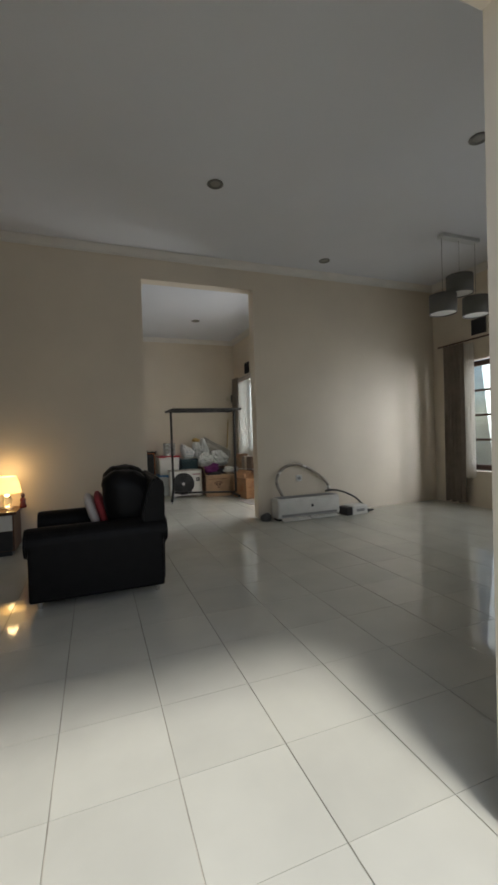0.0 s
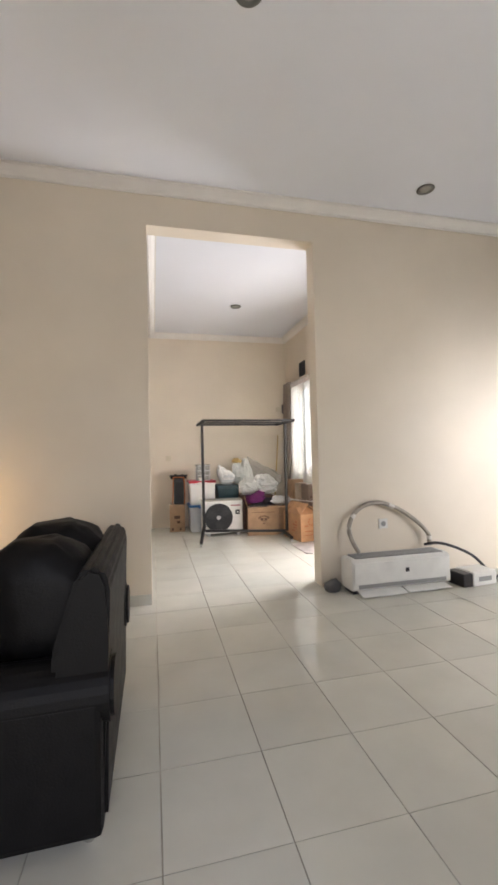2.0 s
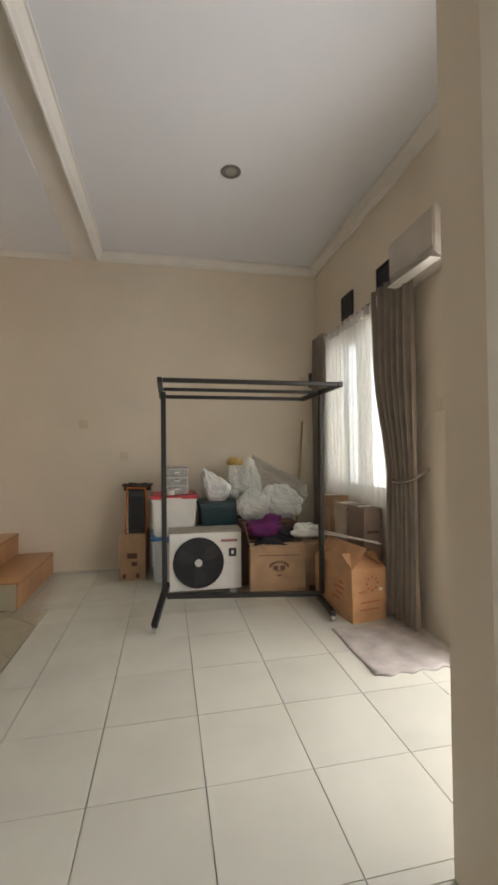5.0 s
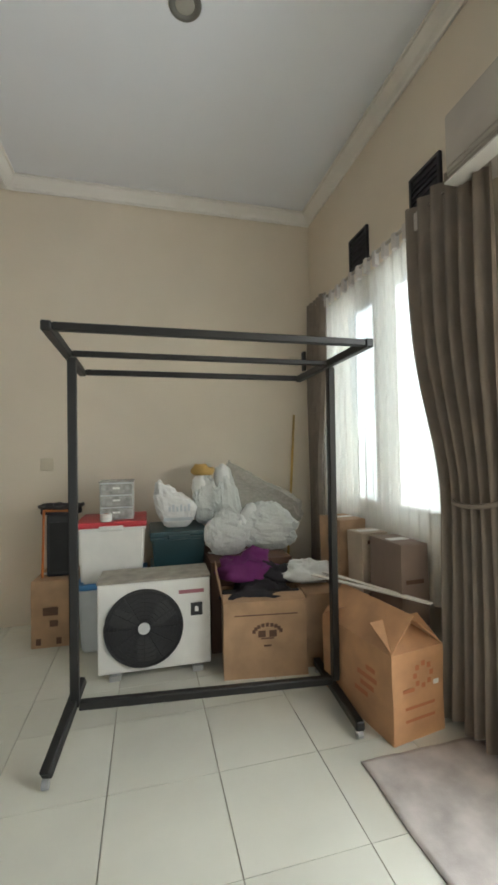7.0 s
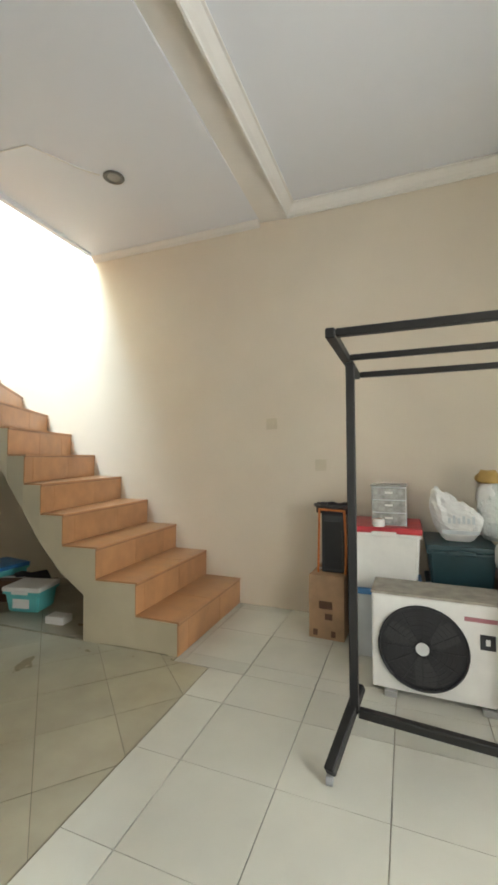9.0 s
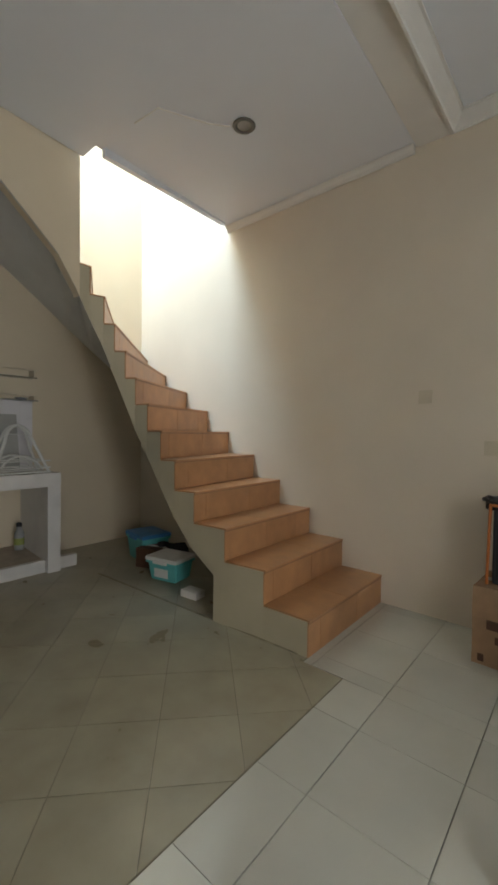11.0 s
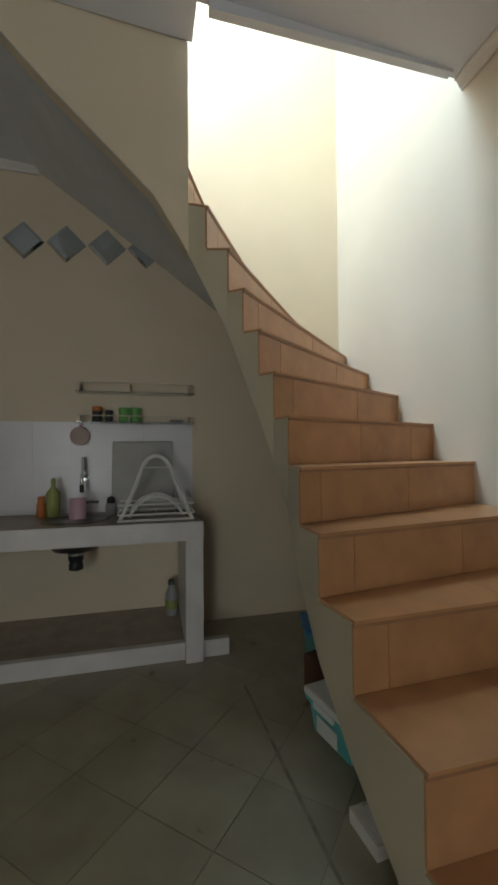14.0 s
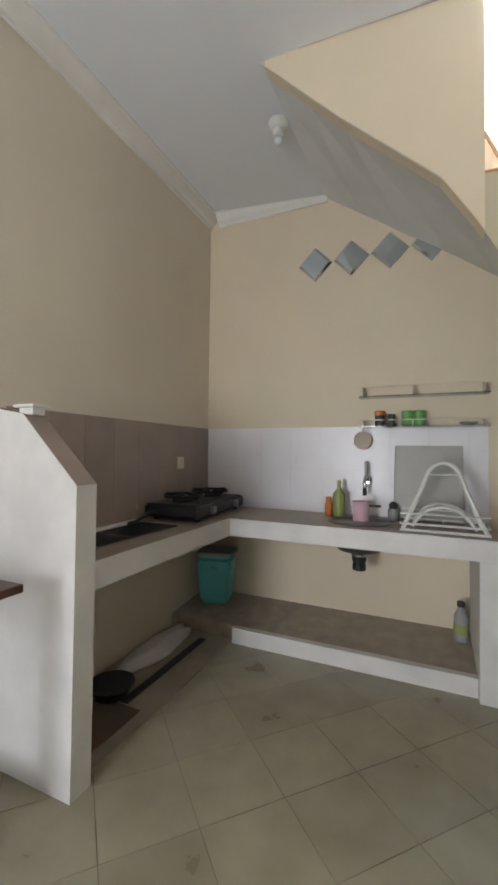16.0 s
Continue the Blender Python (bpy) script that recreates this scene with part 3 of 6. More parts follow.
pillow(pose(0.178, 3.63, 0.468, 0, -17, 0), WHITE_CLOTH, 0.36, 0.26, "pale cloth cushion leaning on a red one")


def console():
    ob = thing("sideboard", (-1.45, 4.96, 0), "low sideboard with dark wooden top and white drawers", "sideboard")
    part("top", boxed(-0.86, 0.86, -0.225, 0.215, 0.425, 0.452, 0.004), WOOD_DARK, ob, "dark polished wooden top")
    part("body", boxed(-0.83, 0.83, -0.19, 0.21, 0.05, 0.424), WOOD_DARK, ob)
    part("plinth", boxed(-0.80, 0.80, -0.17, 0.20, 0.0, 0.049), DARK, ob)
    for k in range(3):
        x0 = -0.82 + k * 0.55
        d = part("drawer", boxed(x0 + 0.004, x0 + 0.536, -0.210, -0.191, 0.26, 0.415, 0.004), WHITE_PLASTIC, ob, "white drawer front")
        part("handle", boxed(x0 + 0.20, x0 + 0.34, -0.222, -0.2105, 0.33, 0.342, 0.003), CHROME, d)
        part("door", boxed(x0 + 0.004, x0 + 0.536, -0.208, -0.191, 0.06, 0.252, 0.004), DARK, ob, "black lower front")
    return ob


console()


def table_lamp():
    ob = thing("table_lamp", (-0.71, 5.0, 0.452), "lit table lamp with a cream shade and glass base", "lamp")
    part("foot", lathe(bmesh.new(), [(0.055, 0.0), (0.058, 0.008), (0.045, 0.018), (0.02, 0.022)], 22), CHROME, ob, smooth=True)
    part("stem", lathe(bmesh.new(), [(0.018, 0.0225), (0.035, 0.05), (0.045, 0.09), (0.03, 0.135), (0.012, 0.16), (0.012, 0.19)], 22), GLASS_CLEAR, ob, "clear glass stem", smooth=True)
    bm = bmesh.new()
    prof = [(0.135, 0.17), (0.128, 0.22), (0.112, 0.29), (0.09, 0.345)]
    rings = []
    for r, z in prof + [(r - 0.003, z) for r, z in prof[::-1]]:
        rings.append([bm.verts.new((r * math.cos(2 * math.pi * k / 30), r * math.sin(2 * math.pi * k / 30), z)) for k in range(30)])
    for a, b in zip(rings, rings[1:] + rings[:1]):
        for k in range(30):
            bm.faces.new((a[k], a[(k + 1) % 30], b[(k + 1) % 30], b[k]))
    part("shade", bm, LAMP_SHADE, ob, "glowing cream fabric shade", True)
    b = new("lamp_light", bpy.data.lights.new("lamp_light", "POINT"))
    b.data.energy, b.data.color, b.data.shadow_soft_size = 2.6, (1.0, 0.66, 0.30), 0.05
    b.location = (-0.71, 5.0, 0.84)
    b2 = new("lamp_light_low", bpy.data.lights.new("lamp_light_low", "POINT"))
    b2.data.energy, b2.data.color, b2.data.shadow_soft_size = 1.0, (1.0, 0.66, 0.30), 0.03
    b2.location = (-0.71, 5.0, 0.60)


table_lamp()

fig = thing("figurine", (-0.565, 5.0, 0.452), "small dark red glazed figurine on the sideboard", "ornament")
part("body", lathe(bmesh.new(), [(0.032, 0.0), (0.036, 0.02), (0.024, 0.06), (0.030, 0.09), (0.018, 0.11)], 16), material("red_glaze", (0.18, 0.03, 0.03), 0.2), fig, smooth=True)
part("head", lathe(bmesh.new(), [(0.010, 0.1105), (0.022, 0.125), (0.020, 0.145), (0.006, 0.158)], 14), material("dark_glaze", (0.08, 0.02, 0.02), 0.2), fig, smooth=True)
bot = thing("bottle", (-0.89, 5.02, 0.452), "tall dark green glass bottle beside the lamp", "bottle")
part("glass", lathe(bmesh.new(), [(0.034, 0.0), (0.036, 0.02), (0.036, 0.17), (0.014, 0.22), (0.013, 0.28)], 18), material("green_glass", (0.02, 0.08, 0.03), 0.1), bot, smooth=True)
part("cap", lathe(bmesh.new(), [(0.015, 0.281), (0.015, 0.30), (0.013, 0.305)], 14), DARK, bot)

tab = thing("coffee_table", (-1.10, 3.75, 0), "low dark wooden coffee table beside the armchair", "table")
part("tabletop", boxed(-0.36, 0.36, -0.42, 0.42, 0.40, 0.445, 0.006), WOOD_DARK, tab)
part("apron", boxed(-0.32, 0.32, -0.38, 0.38, 0.28, 0.399), WOOD_DARK, tab)
for x in (-0.31, 0.31):
    for y in (-0.37, 0.37):
        part("leg", boxed(x - 0.03, x + 0.03, y - 0.03, y + 0.03, 0, 0.279, 0.004), WOOD_DARK, tab)


def wall_clock():
    ob = thing("wall_clock", pose(-0.925, YP0, 2.33, 90, 0, 0), "round wall clock with a black rim and white face", "clock")
    part("rim", tube(bmesh.new(), [(0.135 * math.cos(a * math.pi / 18), 0.135 * math.sin(a * math.pi / 18), 0.022) for a in range(36)], 0.018, 10, True), DARK, ob, smooth=True)
    face = part("face", lathe(bmesh.new(), [(0.13, 0.002), (0.13, 0.014), (0.127, 0.016)], 36), WHITE_PLASTIC, ob, "white dial")
    for k in range(12):
        a = k * math.pi / 6
        bm = boxed(-0.003, 0.003, 0.092, 0.112, 0.0165, 0.018)
        bmesh.ops.rotate(bm, verts=bm.verts, matrix=Matrix.Rotation(-a, 3, "Z"))
        part("mark", bm, DARK, face)
    for a, l, w in ((-50, 0.06, 0.005), (95, 0.09, 0.0035)):
        bm = boxed(-w, w, -0.012, l, 0.0185, 0.0205)
        bmesh.ops.rotate(bm, verts=bm.verts, matrix=Matrix.Rotation(radians(a), 3, "Z"))
        part("pointer", bm, DARK, face, "black pointer")
    return ob


wall_clock()


def indoor_unit(m, w, label):
    """A split air conditioner's indoor unit: body, grille, flaps, panel line, display."""
    ob = thing("air_conditioner", m, label, "air conditioner")
    bm = bmesh.new()
    extruded(bm, [(0.0, 0.055), (0.02, 0.035), (0.20, 0.03), (0.225, 0.06), (0.225, 0.275), (0.19, 0.295), (0.035, 0.295), (0.008, 0.27)], "x", 0, w)
    bmesh.ops.bevel(bm, geom=list(bm.edges), offset=0.007, segments=2, affect="EDGES")
    part("casing", bm, WHITE_PLASTIC, ob)
    part("front_panel", boxed(0.012, w - 0.012, -0.006, 0.007, 0.095, 0.265, 0.004), WHITE_PLASTIC, ob)
    for k in range(14):
        y = 0.045 + k * 0.0105
        part("grille_slat", boxed(0.05, w - 0.05, y, y + 0.005, 0.2962, 0.303), GREY_PLASTIC, ob)
    part("grille_bed", boxed(0.045, w - 0.045, 0.04, 0.195, 0.2945, 0.2960), DARK, ob, "dark air inlet")
    for x0, x1, dz in ((0.05, w * 0.5 - 0.005, 0.0), (w * 0.5 + 0.005, w - 0.05, -0.004)):
        bm = boxed(x0, x1, -0.075, 0.03, 0.030, 0.037, 0.002)
        bmesh.ops.rotate(bm, cent=(0, 0.03, 0.034), matrix=Matrix.Rotation(radians(14 if x0 < 0.2 else 10), 3, "X"), verts=bm.verts)
        part("air_flap", bm, WHITE_PLASTIC, ob)
    # grey strip stands in for the shaded gap above the flaps
    part("outlet", boxed(0.05, w - 0.05, -0.003, 0.012, 0.055, 0.088), GREY_PLASTIC, ob, "grey strip painted as the shade in the air outlet")
    part("display", boxed(w * 0.52, w * 0.52 + 0.035, -0.0085, -0.0062, 0.165, 0.200), DARK, ob, "small dark display")
    part("foot", boxed(w * 0.5 - 0.02, w * 0.5 + 0.02, 0.01, 0.05, 0.0, 0.034), DARK, ob)
    part("foot", boxed(0.02, 0.10, 0.05, 0.19, 0.0, 0.032), DARK, ob)
    part("foot", boxed(w - 0.10, w - 0.02, 0.05, 0.19, 0.0, 0.032), DARK, ob)
    return ob


floor_ac = indoor_unit(pose(2.40, 4.89, 0), 0.94, "white air conditioner indoor unit standing on the tiled floor")
arc = [(2.52, 5.10, 0.30), (2.475, 5.13, 0.40), (2.455, 5.15, 0.50), (2.49, 5.16, 0.60), (2.56, 5.17, 0.67), (2.66, 5.17, 0.715), (2.77, 5.17, 0.725), (2.87, 5.17, 0.70),
       (3.0, 5.17, 0.64), (3.12, 5.16, 0.56), (3.22, 5.15, 0.47), (3.27, 5.14, 0.39), (3.25, 5.12, 0.31)]
arc = [(x + 0.05, y, z) for x, y, z in arc]


def smooth_line(pts, n=5):
    pts = [Vector(p) for p in pts]
    out = []
    for k in range(len(pts) - 1):
        p0, p1, p2, p3 = pts[max(k - 1, 0)], pts[k], pts[k + 1], pts[min(k + 2, len(pts) - 1)]
        for q in range(n):
            t = q / n
            out.append(0.5 * ((2 * p1) + (p2 - p0) * t + (2 * p0 - 5 * p1 + 4 * p2 - p3) * t * t + (3 * p1 - p0 - 3 * p2 + p3) * t ** 3))
    return out + [pts[-1]]


M_AC = floor_ac.matrix_world.copy()
part("pipe", local(tube(bmesh.new(), smooth_line(arc), 0.019, 12), M_AC), PIPE_WRAP, floor_ac, "grey insulated pipe bent in an arc", True)
for k in (3, 7, 11):
    p, q = Vector(arc[k]), Vector(arc[k + 1])
    part("pipe_tape", local(rod(bmesh.new(), p, p + (q - p) * 0.4, 0.0225, 12), M_AC), PAPER, floor_ac, "torn white wrapping tape")
part("pipe", local(tube(bmesh.new(), smooth_line([(3.25, 5.12, 0.32), (3.36, 5.08, 0.335), (3.5, 5.05, 0.30), (3.66, 5.0, 0.22), (3.76, 4.97, 0.12), (3.84, 4.95, 0.03), (3.95, 4.96, 0.014)]), 0.013, 10), M_AC), DARK, floor_ac, "black drain hose", True)

psu = thing("power_adapter", pose(3.40, 4.80, 0, 0, 0, 4), "white and black box with a cable on the floor", "adapter")
part("casing", boxed(0.10, 0.36, 0, 0.20, 0.0, 0.125, 0.012), WHITE_PLASTIC, psu)
part("end_cap", boxed(0.0, 0.099, 0.005, 0.195, 0.0, 0.115, 0.010), DARK, psu, "black end cap")
part("label_strip", boxed(0.16, 0.30, -0.002, -0.0004, 0.04, 0.08), GREY_PLASTIC, psu)
part("plug", boxed(0.40, 0.47, 0.09, 0.14, 0.0, 0.035, 0.006), DARK, psu, "black plug")
part("lead", tube(bmesh.new(), smooth_line([(0.36, 0.1, 0.03), (0.39, 0.11, 0.012), (0.41, 0.115, 0.015)]), 0.005, 8), DARK, psu)
plate(2.875, YP0, 0.525, "-y", "white wall socket with a round dark insert", "wall_socket", "socket", True)

grey_heap = part("cloth", cloth_heap(0.15, 0.12, 0.10, 3.0, 0.4, 8), material("grey_rag", (0.10, 0.10, 0.10), 0.9, vary=0.2), None, "", True)
grey_heap.location = (2.24 + 0.06, 5.07, 0.0)
tagged(grey_heap, "grey rag lying on the floor beside the wall", "rag")

for x, y in ((1.295, 3.64), (3.14, 4.79), (3.126, 2.436)):
    spotlight(x, y, H_MAIN)


def pendant():
    ob = thing("pendant_lamp", (4.36, 3.74, H_MAIN), "hanging lamp with three grey fabric drum shades", "pendant lamp")
    part("canopy", boxed(-0.29, 0.29, -0.05, 0.05, -0.045, -0.001, 0.006), TRANSLUCENT, ob, "long pale ceiling canopy")
    for x, drop in ((-0.27, 0.83), (0.26, 0.81), (0.0, 0.575)):
        bm = bmesh.new()
        prof = [(0.15, -drop - 0.11), (0.15, -drop + 0.11), (0.146, -drop + 0.11), (0.146, -drop - 0.11)]
        rings = [[bm.verts.new((x + r * math.cos(2 * math.pi * k / 28), r * math.sin(2 * math.pi * k / 28), z)) for k in range(28)] for r, z in prof]
        for a, b in zip(rings, rings[1:] + rings[:1]):
            for k in range(28):
                bm.faces.new((a[k], a[(k + 1) % 28], b[(k + 1) % 28], b[k]))
        s = part("shade", bm, SHADE_GREY, ob, "", True)
        part("diffuser", lathe(bmesh.new(), [(0.143, -drop - 0.098), (0.143, -drop - 0.092)], 28, (x, 0)), WHITE_PLASTIC, s, "white diffuser disc")
        part("cord", rod(bmesh.new(), (x, 0, -drop + 0.10), (x, 0, -0.046), 0.002, 8), DARK, ob)
        part("spider", boxed(x - 0.146, x + 0.146, -0.004, 0.004, -drop + 0.095, -drop + 0.103), DARK, s)


pendant()


def window_main():
    ob = thing("window_1", (5.4, 3.525, 0.55), "dark wooden window with a cross of bars and bright daylight", "window", "", "structure")
    fr = lambda *a: boxed(*a)  # noqa: E731
    for y0, y1, z0, z1 in ((-1.075, 1.075, 0.0, 0.07), (-1.075, 1.075, 1.51, 1.58), (-1.075, -1.005, 0.07, 1.51), (1.005, 1.075, 0.07, 1.51), (-0.36, -0.29, 0.07, 1.51), (0.29, 0.36, 0.07, 1.51)):
        part("window_frame", fr(0.02, 0.09, y0, y1, z0, z1), WOOD_DARK, ob)
    for y0, y1 in ((-1.005, -0.36), (-0.29, 0.29), (0.36, 1.005)):
        for z in (0.42, 0.78, 1.14):
            part("glazing_bar", fr(0.04, 0.065, y0, y1, z, z + 0.03), WOOD_DARK, ob)
        p = part("pane", fr(0.050, 0.054, y0, y1, 0.07, 1.51), GLASS_CLEAR, ob)
        p.visible_shadow = False
    return ob


window_main()
cur = thing("curtain", (5.32, 4.72, 0), "long brown curtain hanging beside the living room window", "curtain", "curtains")
part("cloth", local(draped(4.54, 4.90, 0.05, 2.42, 5.36, 6, 0.08, 1.0, None, 60, 18), pose(5.32, 4.72, 0)), CURTAIN, cur, smooth=True)
part("rod", local(rod(bmesh.new(), (5.32, 2.1, 2.44), (5.32, 5.02, 2.44), 0.012, 12), pose(5.32, 4.72, 0)), WOOD_DARK, cur, "thin dark curtain rod")
she = thing("sheer_curtain", (5.35, 4.46, 0), "thin beige net curtain drawn to the side", "curtain", "curtains")
part("cloth", local(draped(4.40, 4.60, 0.42, 2.40, 5.38, 6, 0.05, 2.0, None, 50, 14), pose(5.35, 4.46, 0)), SHEER, she, smooth=True)


def vent(m, label, w=0.23, h=0.22):
    """A louvred air brick in a wall; local y runs along the wall, z up, faces -x."""
    ob = thing("wall_vent", m, label, "vent", "wall vents")
    part("backing", boxed(-0.006, -0.001, -w / 2, w / 2, 0, h), LOUVRE, ob)
    for y0, y1, z0, z1 in ((-w / 2, w / 2, 0, 0.016), (-w / 2, w / 2, h - 0.016, h), (-w / 2, -w / 2 + 0.016, 0.016, h - 0.016), (w / 2 - 0.016, w / 2, 0.016, h - 0.016)):
        part("frame", boxed(-0.02, -0.0062, y0, y1, z0, z1), LOUVRE, ob)
    for k in range(6):
        z = 0.028 + k * (h - 0.05) / 6
        bm = boxed(-0.016, -0.0064, -w / 2 + 0.017, w / 2 - 0.017, z, z + 0.006)
        part("slat", bm, LOUVRE, ob)
    return ob


vent(pose(5.4, 4.345, 2.51), "dark louvred air vent above the living room window")
vent(pose(XR, 7.855, 2.425), "dark louvred air vent above the back window")
vent(pose(XR, 7.19, 2.41), "dark louvred air vent beside the air conditioner")

# ---------------------------------------------------------------- back room
def window_back():
    ob = thing("window_2", (XR, 7.72, 0.82), "white-framed window glowing with daylight behind net curtains", "window", "", "structure")
    for y0, y1, z0, z1 in ((-0.6, 0.6, 0, 0.05), (-0.6, 0.6, 1.41, 1.46), (-0.6, -0.55, 0.05, 1.41), (0.55, 0.6, 0.05, 1.41), (-0.085, 0.085, 0.05, 1.41)):
        part("window_frame", boxed(0.05, 0.11, y0, y1, z0, z1), WOOD_DARK, ob)
    for y0, y1 in ((-0.55, -0.085), (0.085, 0.55)):
        p = part("pane", boxed(0.078, 0.082, y0, y1, 0.05, 1.41), GLASS_CLEAR, ob)
        p.visible_shadow = False
    return ob


window_back()
O = pose(3.10, 8.38, 0)
c1 = thing("curtain", O, "taupe cloth curtain gathered beside the back window", "curtain", "curtains")
part("cloth", local(draped(8.20, 8.52, 0.12, 2.385, 3.11, 5, 0.09, 3.0, (1.05, 0.62, 1), 54, 22), O), CURTAIN, c1, smooth=True)
for k in range(5):
    y = 8.23 + k * 0.062
    part("eyelet", local(tube(bmesh.new(), [(3.07 + 0.026 * math.cos(a * math.pi / 8), y, 2.352 + 0.026 * math.sin(a * math.pi / 8)) for a in range(16)], 0.005, 6, True), O), CHROME, c1, "metal eyelet")
O = pose(3.06, 7.05, 0)
c2 = thing("curtain", O, "taupe cloth curtain tied back loosely, hanging to the floor", "curtain", "curtains")
part("cloth", local(draped(6.70, 7.22, 0.03, 2.40, 3.12, 6, 0.10, 5.0, (0.95, 0.60, -1), 80, 26), O), CURTAIN, c2, smooth=True)
part("tieback", local(tube(bmesh.new(), smooth_line([(3.14, 6.69, 1.06), (3.05, 6.70, 1.0), (3.015, 6.79, 0.97), (3.02, 6.92, 0.97), (3.10, 7.0, 1.0)]), 0.010, 8), O), CURTAIN, c2, "cloth tieback")
for k in range(6):
    y = 6.76 + k * 0.09
    part("eyelet", local(tube(bmesh.new(), [(3.07 + 0.026 * math.cos(a * math.pi / 8), y, 2.352 + 0.026 * math.sin(a * math.pi / 8)) for a in range(16)], 0.005, 6, True), O), CHROME, c2, "metal eyelet")
rodt = thing("curtain_rod", (3.07, 7.6, 2.352), "thin metal curtain rod with end knobs on the wall", "curtain rod")
part("pole", rod(bmesh.new(), (0, -0.88, 0), (0, 0.90, 0), 0.010, 12), CHROME, rodt)
for y in (-0.90, 0.915):
    bm = bmesh.new()
    bmesh.ops.create_uvsphere(bm, u_segments=14, v_segments=10, radius=0.024, matrix=Matrix.Translation((0, y, 0)))
    part("knob", bm, DARK, rodt, "", True)
for y in (-0.55, 0.88):
    part("bracket", boxed(0.0, 0.079, y - 0.01, y + 0.01, -0.012, 0.0, 0.002), DARK, rodt)
O = pose(3.10, 7.75, 0)
sh = thing("sheer_curtain", O, "white patterned net curtain lit from behind by the window", "curtain", "curtains")
part("cloth", local(draped(7.10, 8.34, 0.44, 2.30, 3.125, 15, 0.04, 7.0, None, 150, 16), O), SHEER, sh, smooth=True)
for k in range(13):
    y = 7.14 + k * 0.097
    part("tab", local(boxed(3.055, 3.085, y, y + 0.035, 2.28, 2.366, 0.004), O), WHITE_CLOTH, sh, "cloth tab round the rod")

wall_ac = thing("air_conditioner", (XR, 6.63, 2.29), "grey wall-mounted air conditioner above the curtain", "air conditioner")
bm = bmesh.new()
extruded(bm, [(-0.16, 0.05), (-0.12, 0.015), (0.0, 0.0), (0.0, 0.33), (-0.13, 0.33), (-0.16, 0.30)], "y", -0.24, 0.24)
bmesh.ops.bevel(bm, geom=list(bm.edges), offset=0.006, segments=2, affect="EDGES")
bmesh.ops.translate(bm, vec=(-0.002, 0, 0), verts=bm.verts)
part("casing", bm, material("aged_plastic", (0.45, 0.41, 0.36), 0.5, vary=0.06), wall_ac)
part("air_flap", boxed(-0.185, -0.11, -0.225, 0.225, 0.0, 0.008, 0.002), WHITE_PLASTIC, wall_ac, "white air flap")
part("front_panel", boxed(-0.167, -0.1605, -0.23, 0.23, 0.075, 0.29, 0.002), material("aged_plastic_front", (0.48, 0.44, 0.39), 0.5, vary=0.05), wall_ac)
plate(XR, 6.57, 1.466, "-x", "beige wall switch beside the curtain")
plate(0.652, YB, 1.482, "-y", "cream wall switch on the back wall")
plate(1.053, YB, 1.148, "-y", "cream wall switch low on the back wall")
spotlight(1.954, 7.26, H_BACK)
sc = thing("wall_bracket", (3.01, YB, 1.93), "small black metal bracket with a beige plate", "bracket")
part("plate", boxed(-0.06, 0.02, -0.012, -0.001, -0.0, 0.09, 0.002), SCONCE, sc)
part("arm", boxed(0.05, 0.075, -0.05, -0.001, -0.03, 0.13, 0.003), DARK, sc)
stick = part("bamboo_stick", rod(bmesh.new(), (2.80, 8.50, 0.0), (2.975, 8.70, 1.52), 0.010, 10), BAMBOO, None, "", True)
tagged(stick, "thin yellow bamboo stick leaning in the corner", "stick")


def clothes_rack():
    ob = thing("clothes_rack", (2.04, 7.30, 0), "black painted steel clothes rack standing crooked on small castors", "clothes rack")
    sq = lambda *a: boxed(*a, bevel=0.004, seg=1)  # noqa: E731

    def bar(a, b, half):
        a, b = Vector(a), Vector(b)
        bm = sq(-half, half, -half, half, -(b - a).length / 2, (b - a).length / 2)
        bmesh.ops.transform(bm, matrix=Matrix.Translation((a + b) / 2) @ (b - a).to_track_quat("Z", "Y").to_matrix().to_4x4(), verts=bm.verts)
        return bm

    low = {-1: (-0.578, 0.165), 1: (0.592, 0.098)}
    for s, x_top in ((-1, -0.582), (1, 0.606)):
        x, z = low[s]
        part("post", bar((x, 0, z), (x_top, 0, 1.615), 0.0175), BLACK_METAL, ob)
        part("top_arm", sq(0.60 * s - 0.0165, 0.60 * s + 0.0165, -0.385, 0.42, 1.616, 1.652), BLACK_METAL, ob)
    # one foot has folded: its front end is down and its rear end stands up
    f = part("foot", bar((-0.646, -0.205, 0.048), (-0.562, 0.075, 0.235), 0.020), BLACK_METAL, ob)
    part("castor", rod(bmesh.new(), (-0.658, -0.20, 0.018), (-0.634, -0.20, 0.018), 0.018, 16), GREY_PLASTIC, f, "small grey castor")
    f = part("foot", bar((0.567, -0.285, 0.056), (0.612, 0.27, 0.056), 0.019), BLACK_METAL, ob)
    for x, y in ((0.569, -0.265), (0.610, 0.25)):
        part("castor", rod(bmesh.new(), (x - 0.012, y, 0.018), (x + 0.012, y, 0.018), 0.018, 16), GREY_PLASTIC, f, "small grey castor")
        part("fork", boxed(x - 0.016, x + 0.016, y - 0.012, y + 0.012, 0.026, 0.0365), CHROME, f)
    for y in (-0.367, 0.402):
        part("rail", sq(-0.5822, 0.5822, y - 0.014, y + 0.014, 1.621, 1.649), BLACK_METAL, ob)
    part("rail", sq(-0.5822, 0.5822, -0.012, 0.012, 1.622, 1.646), BLACK_METAL, ob)
    part("lower_rail", bar((-0.56, 0, 0.168), (0.574, 0, 0.100), 0.0175), BLACK_METAL, ob)
    return ob


clothes_rack()


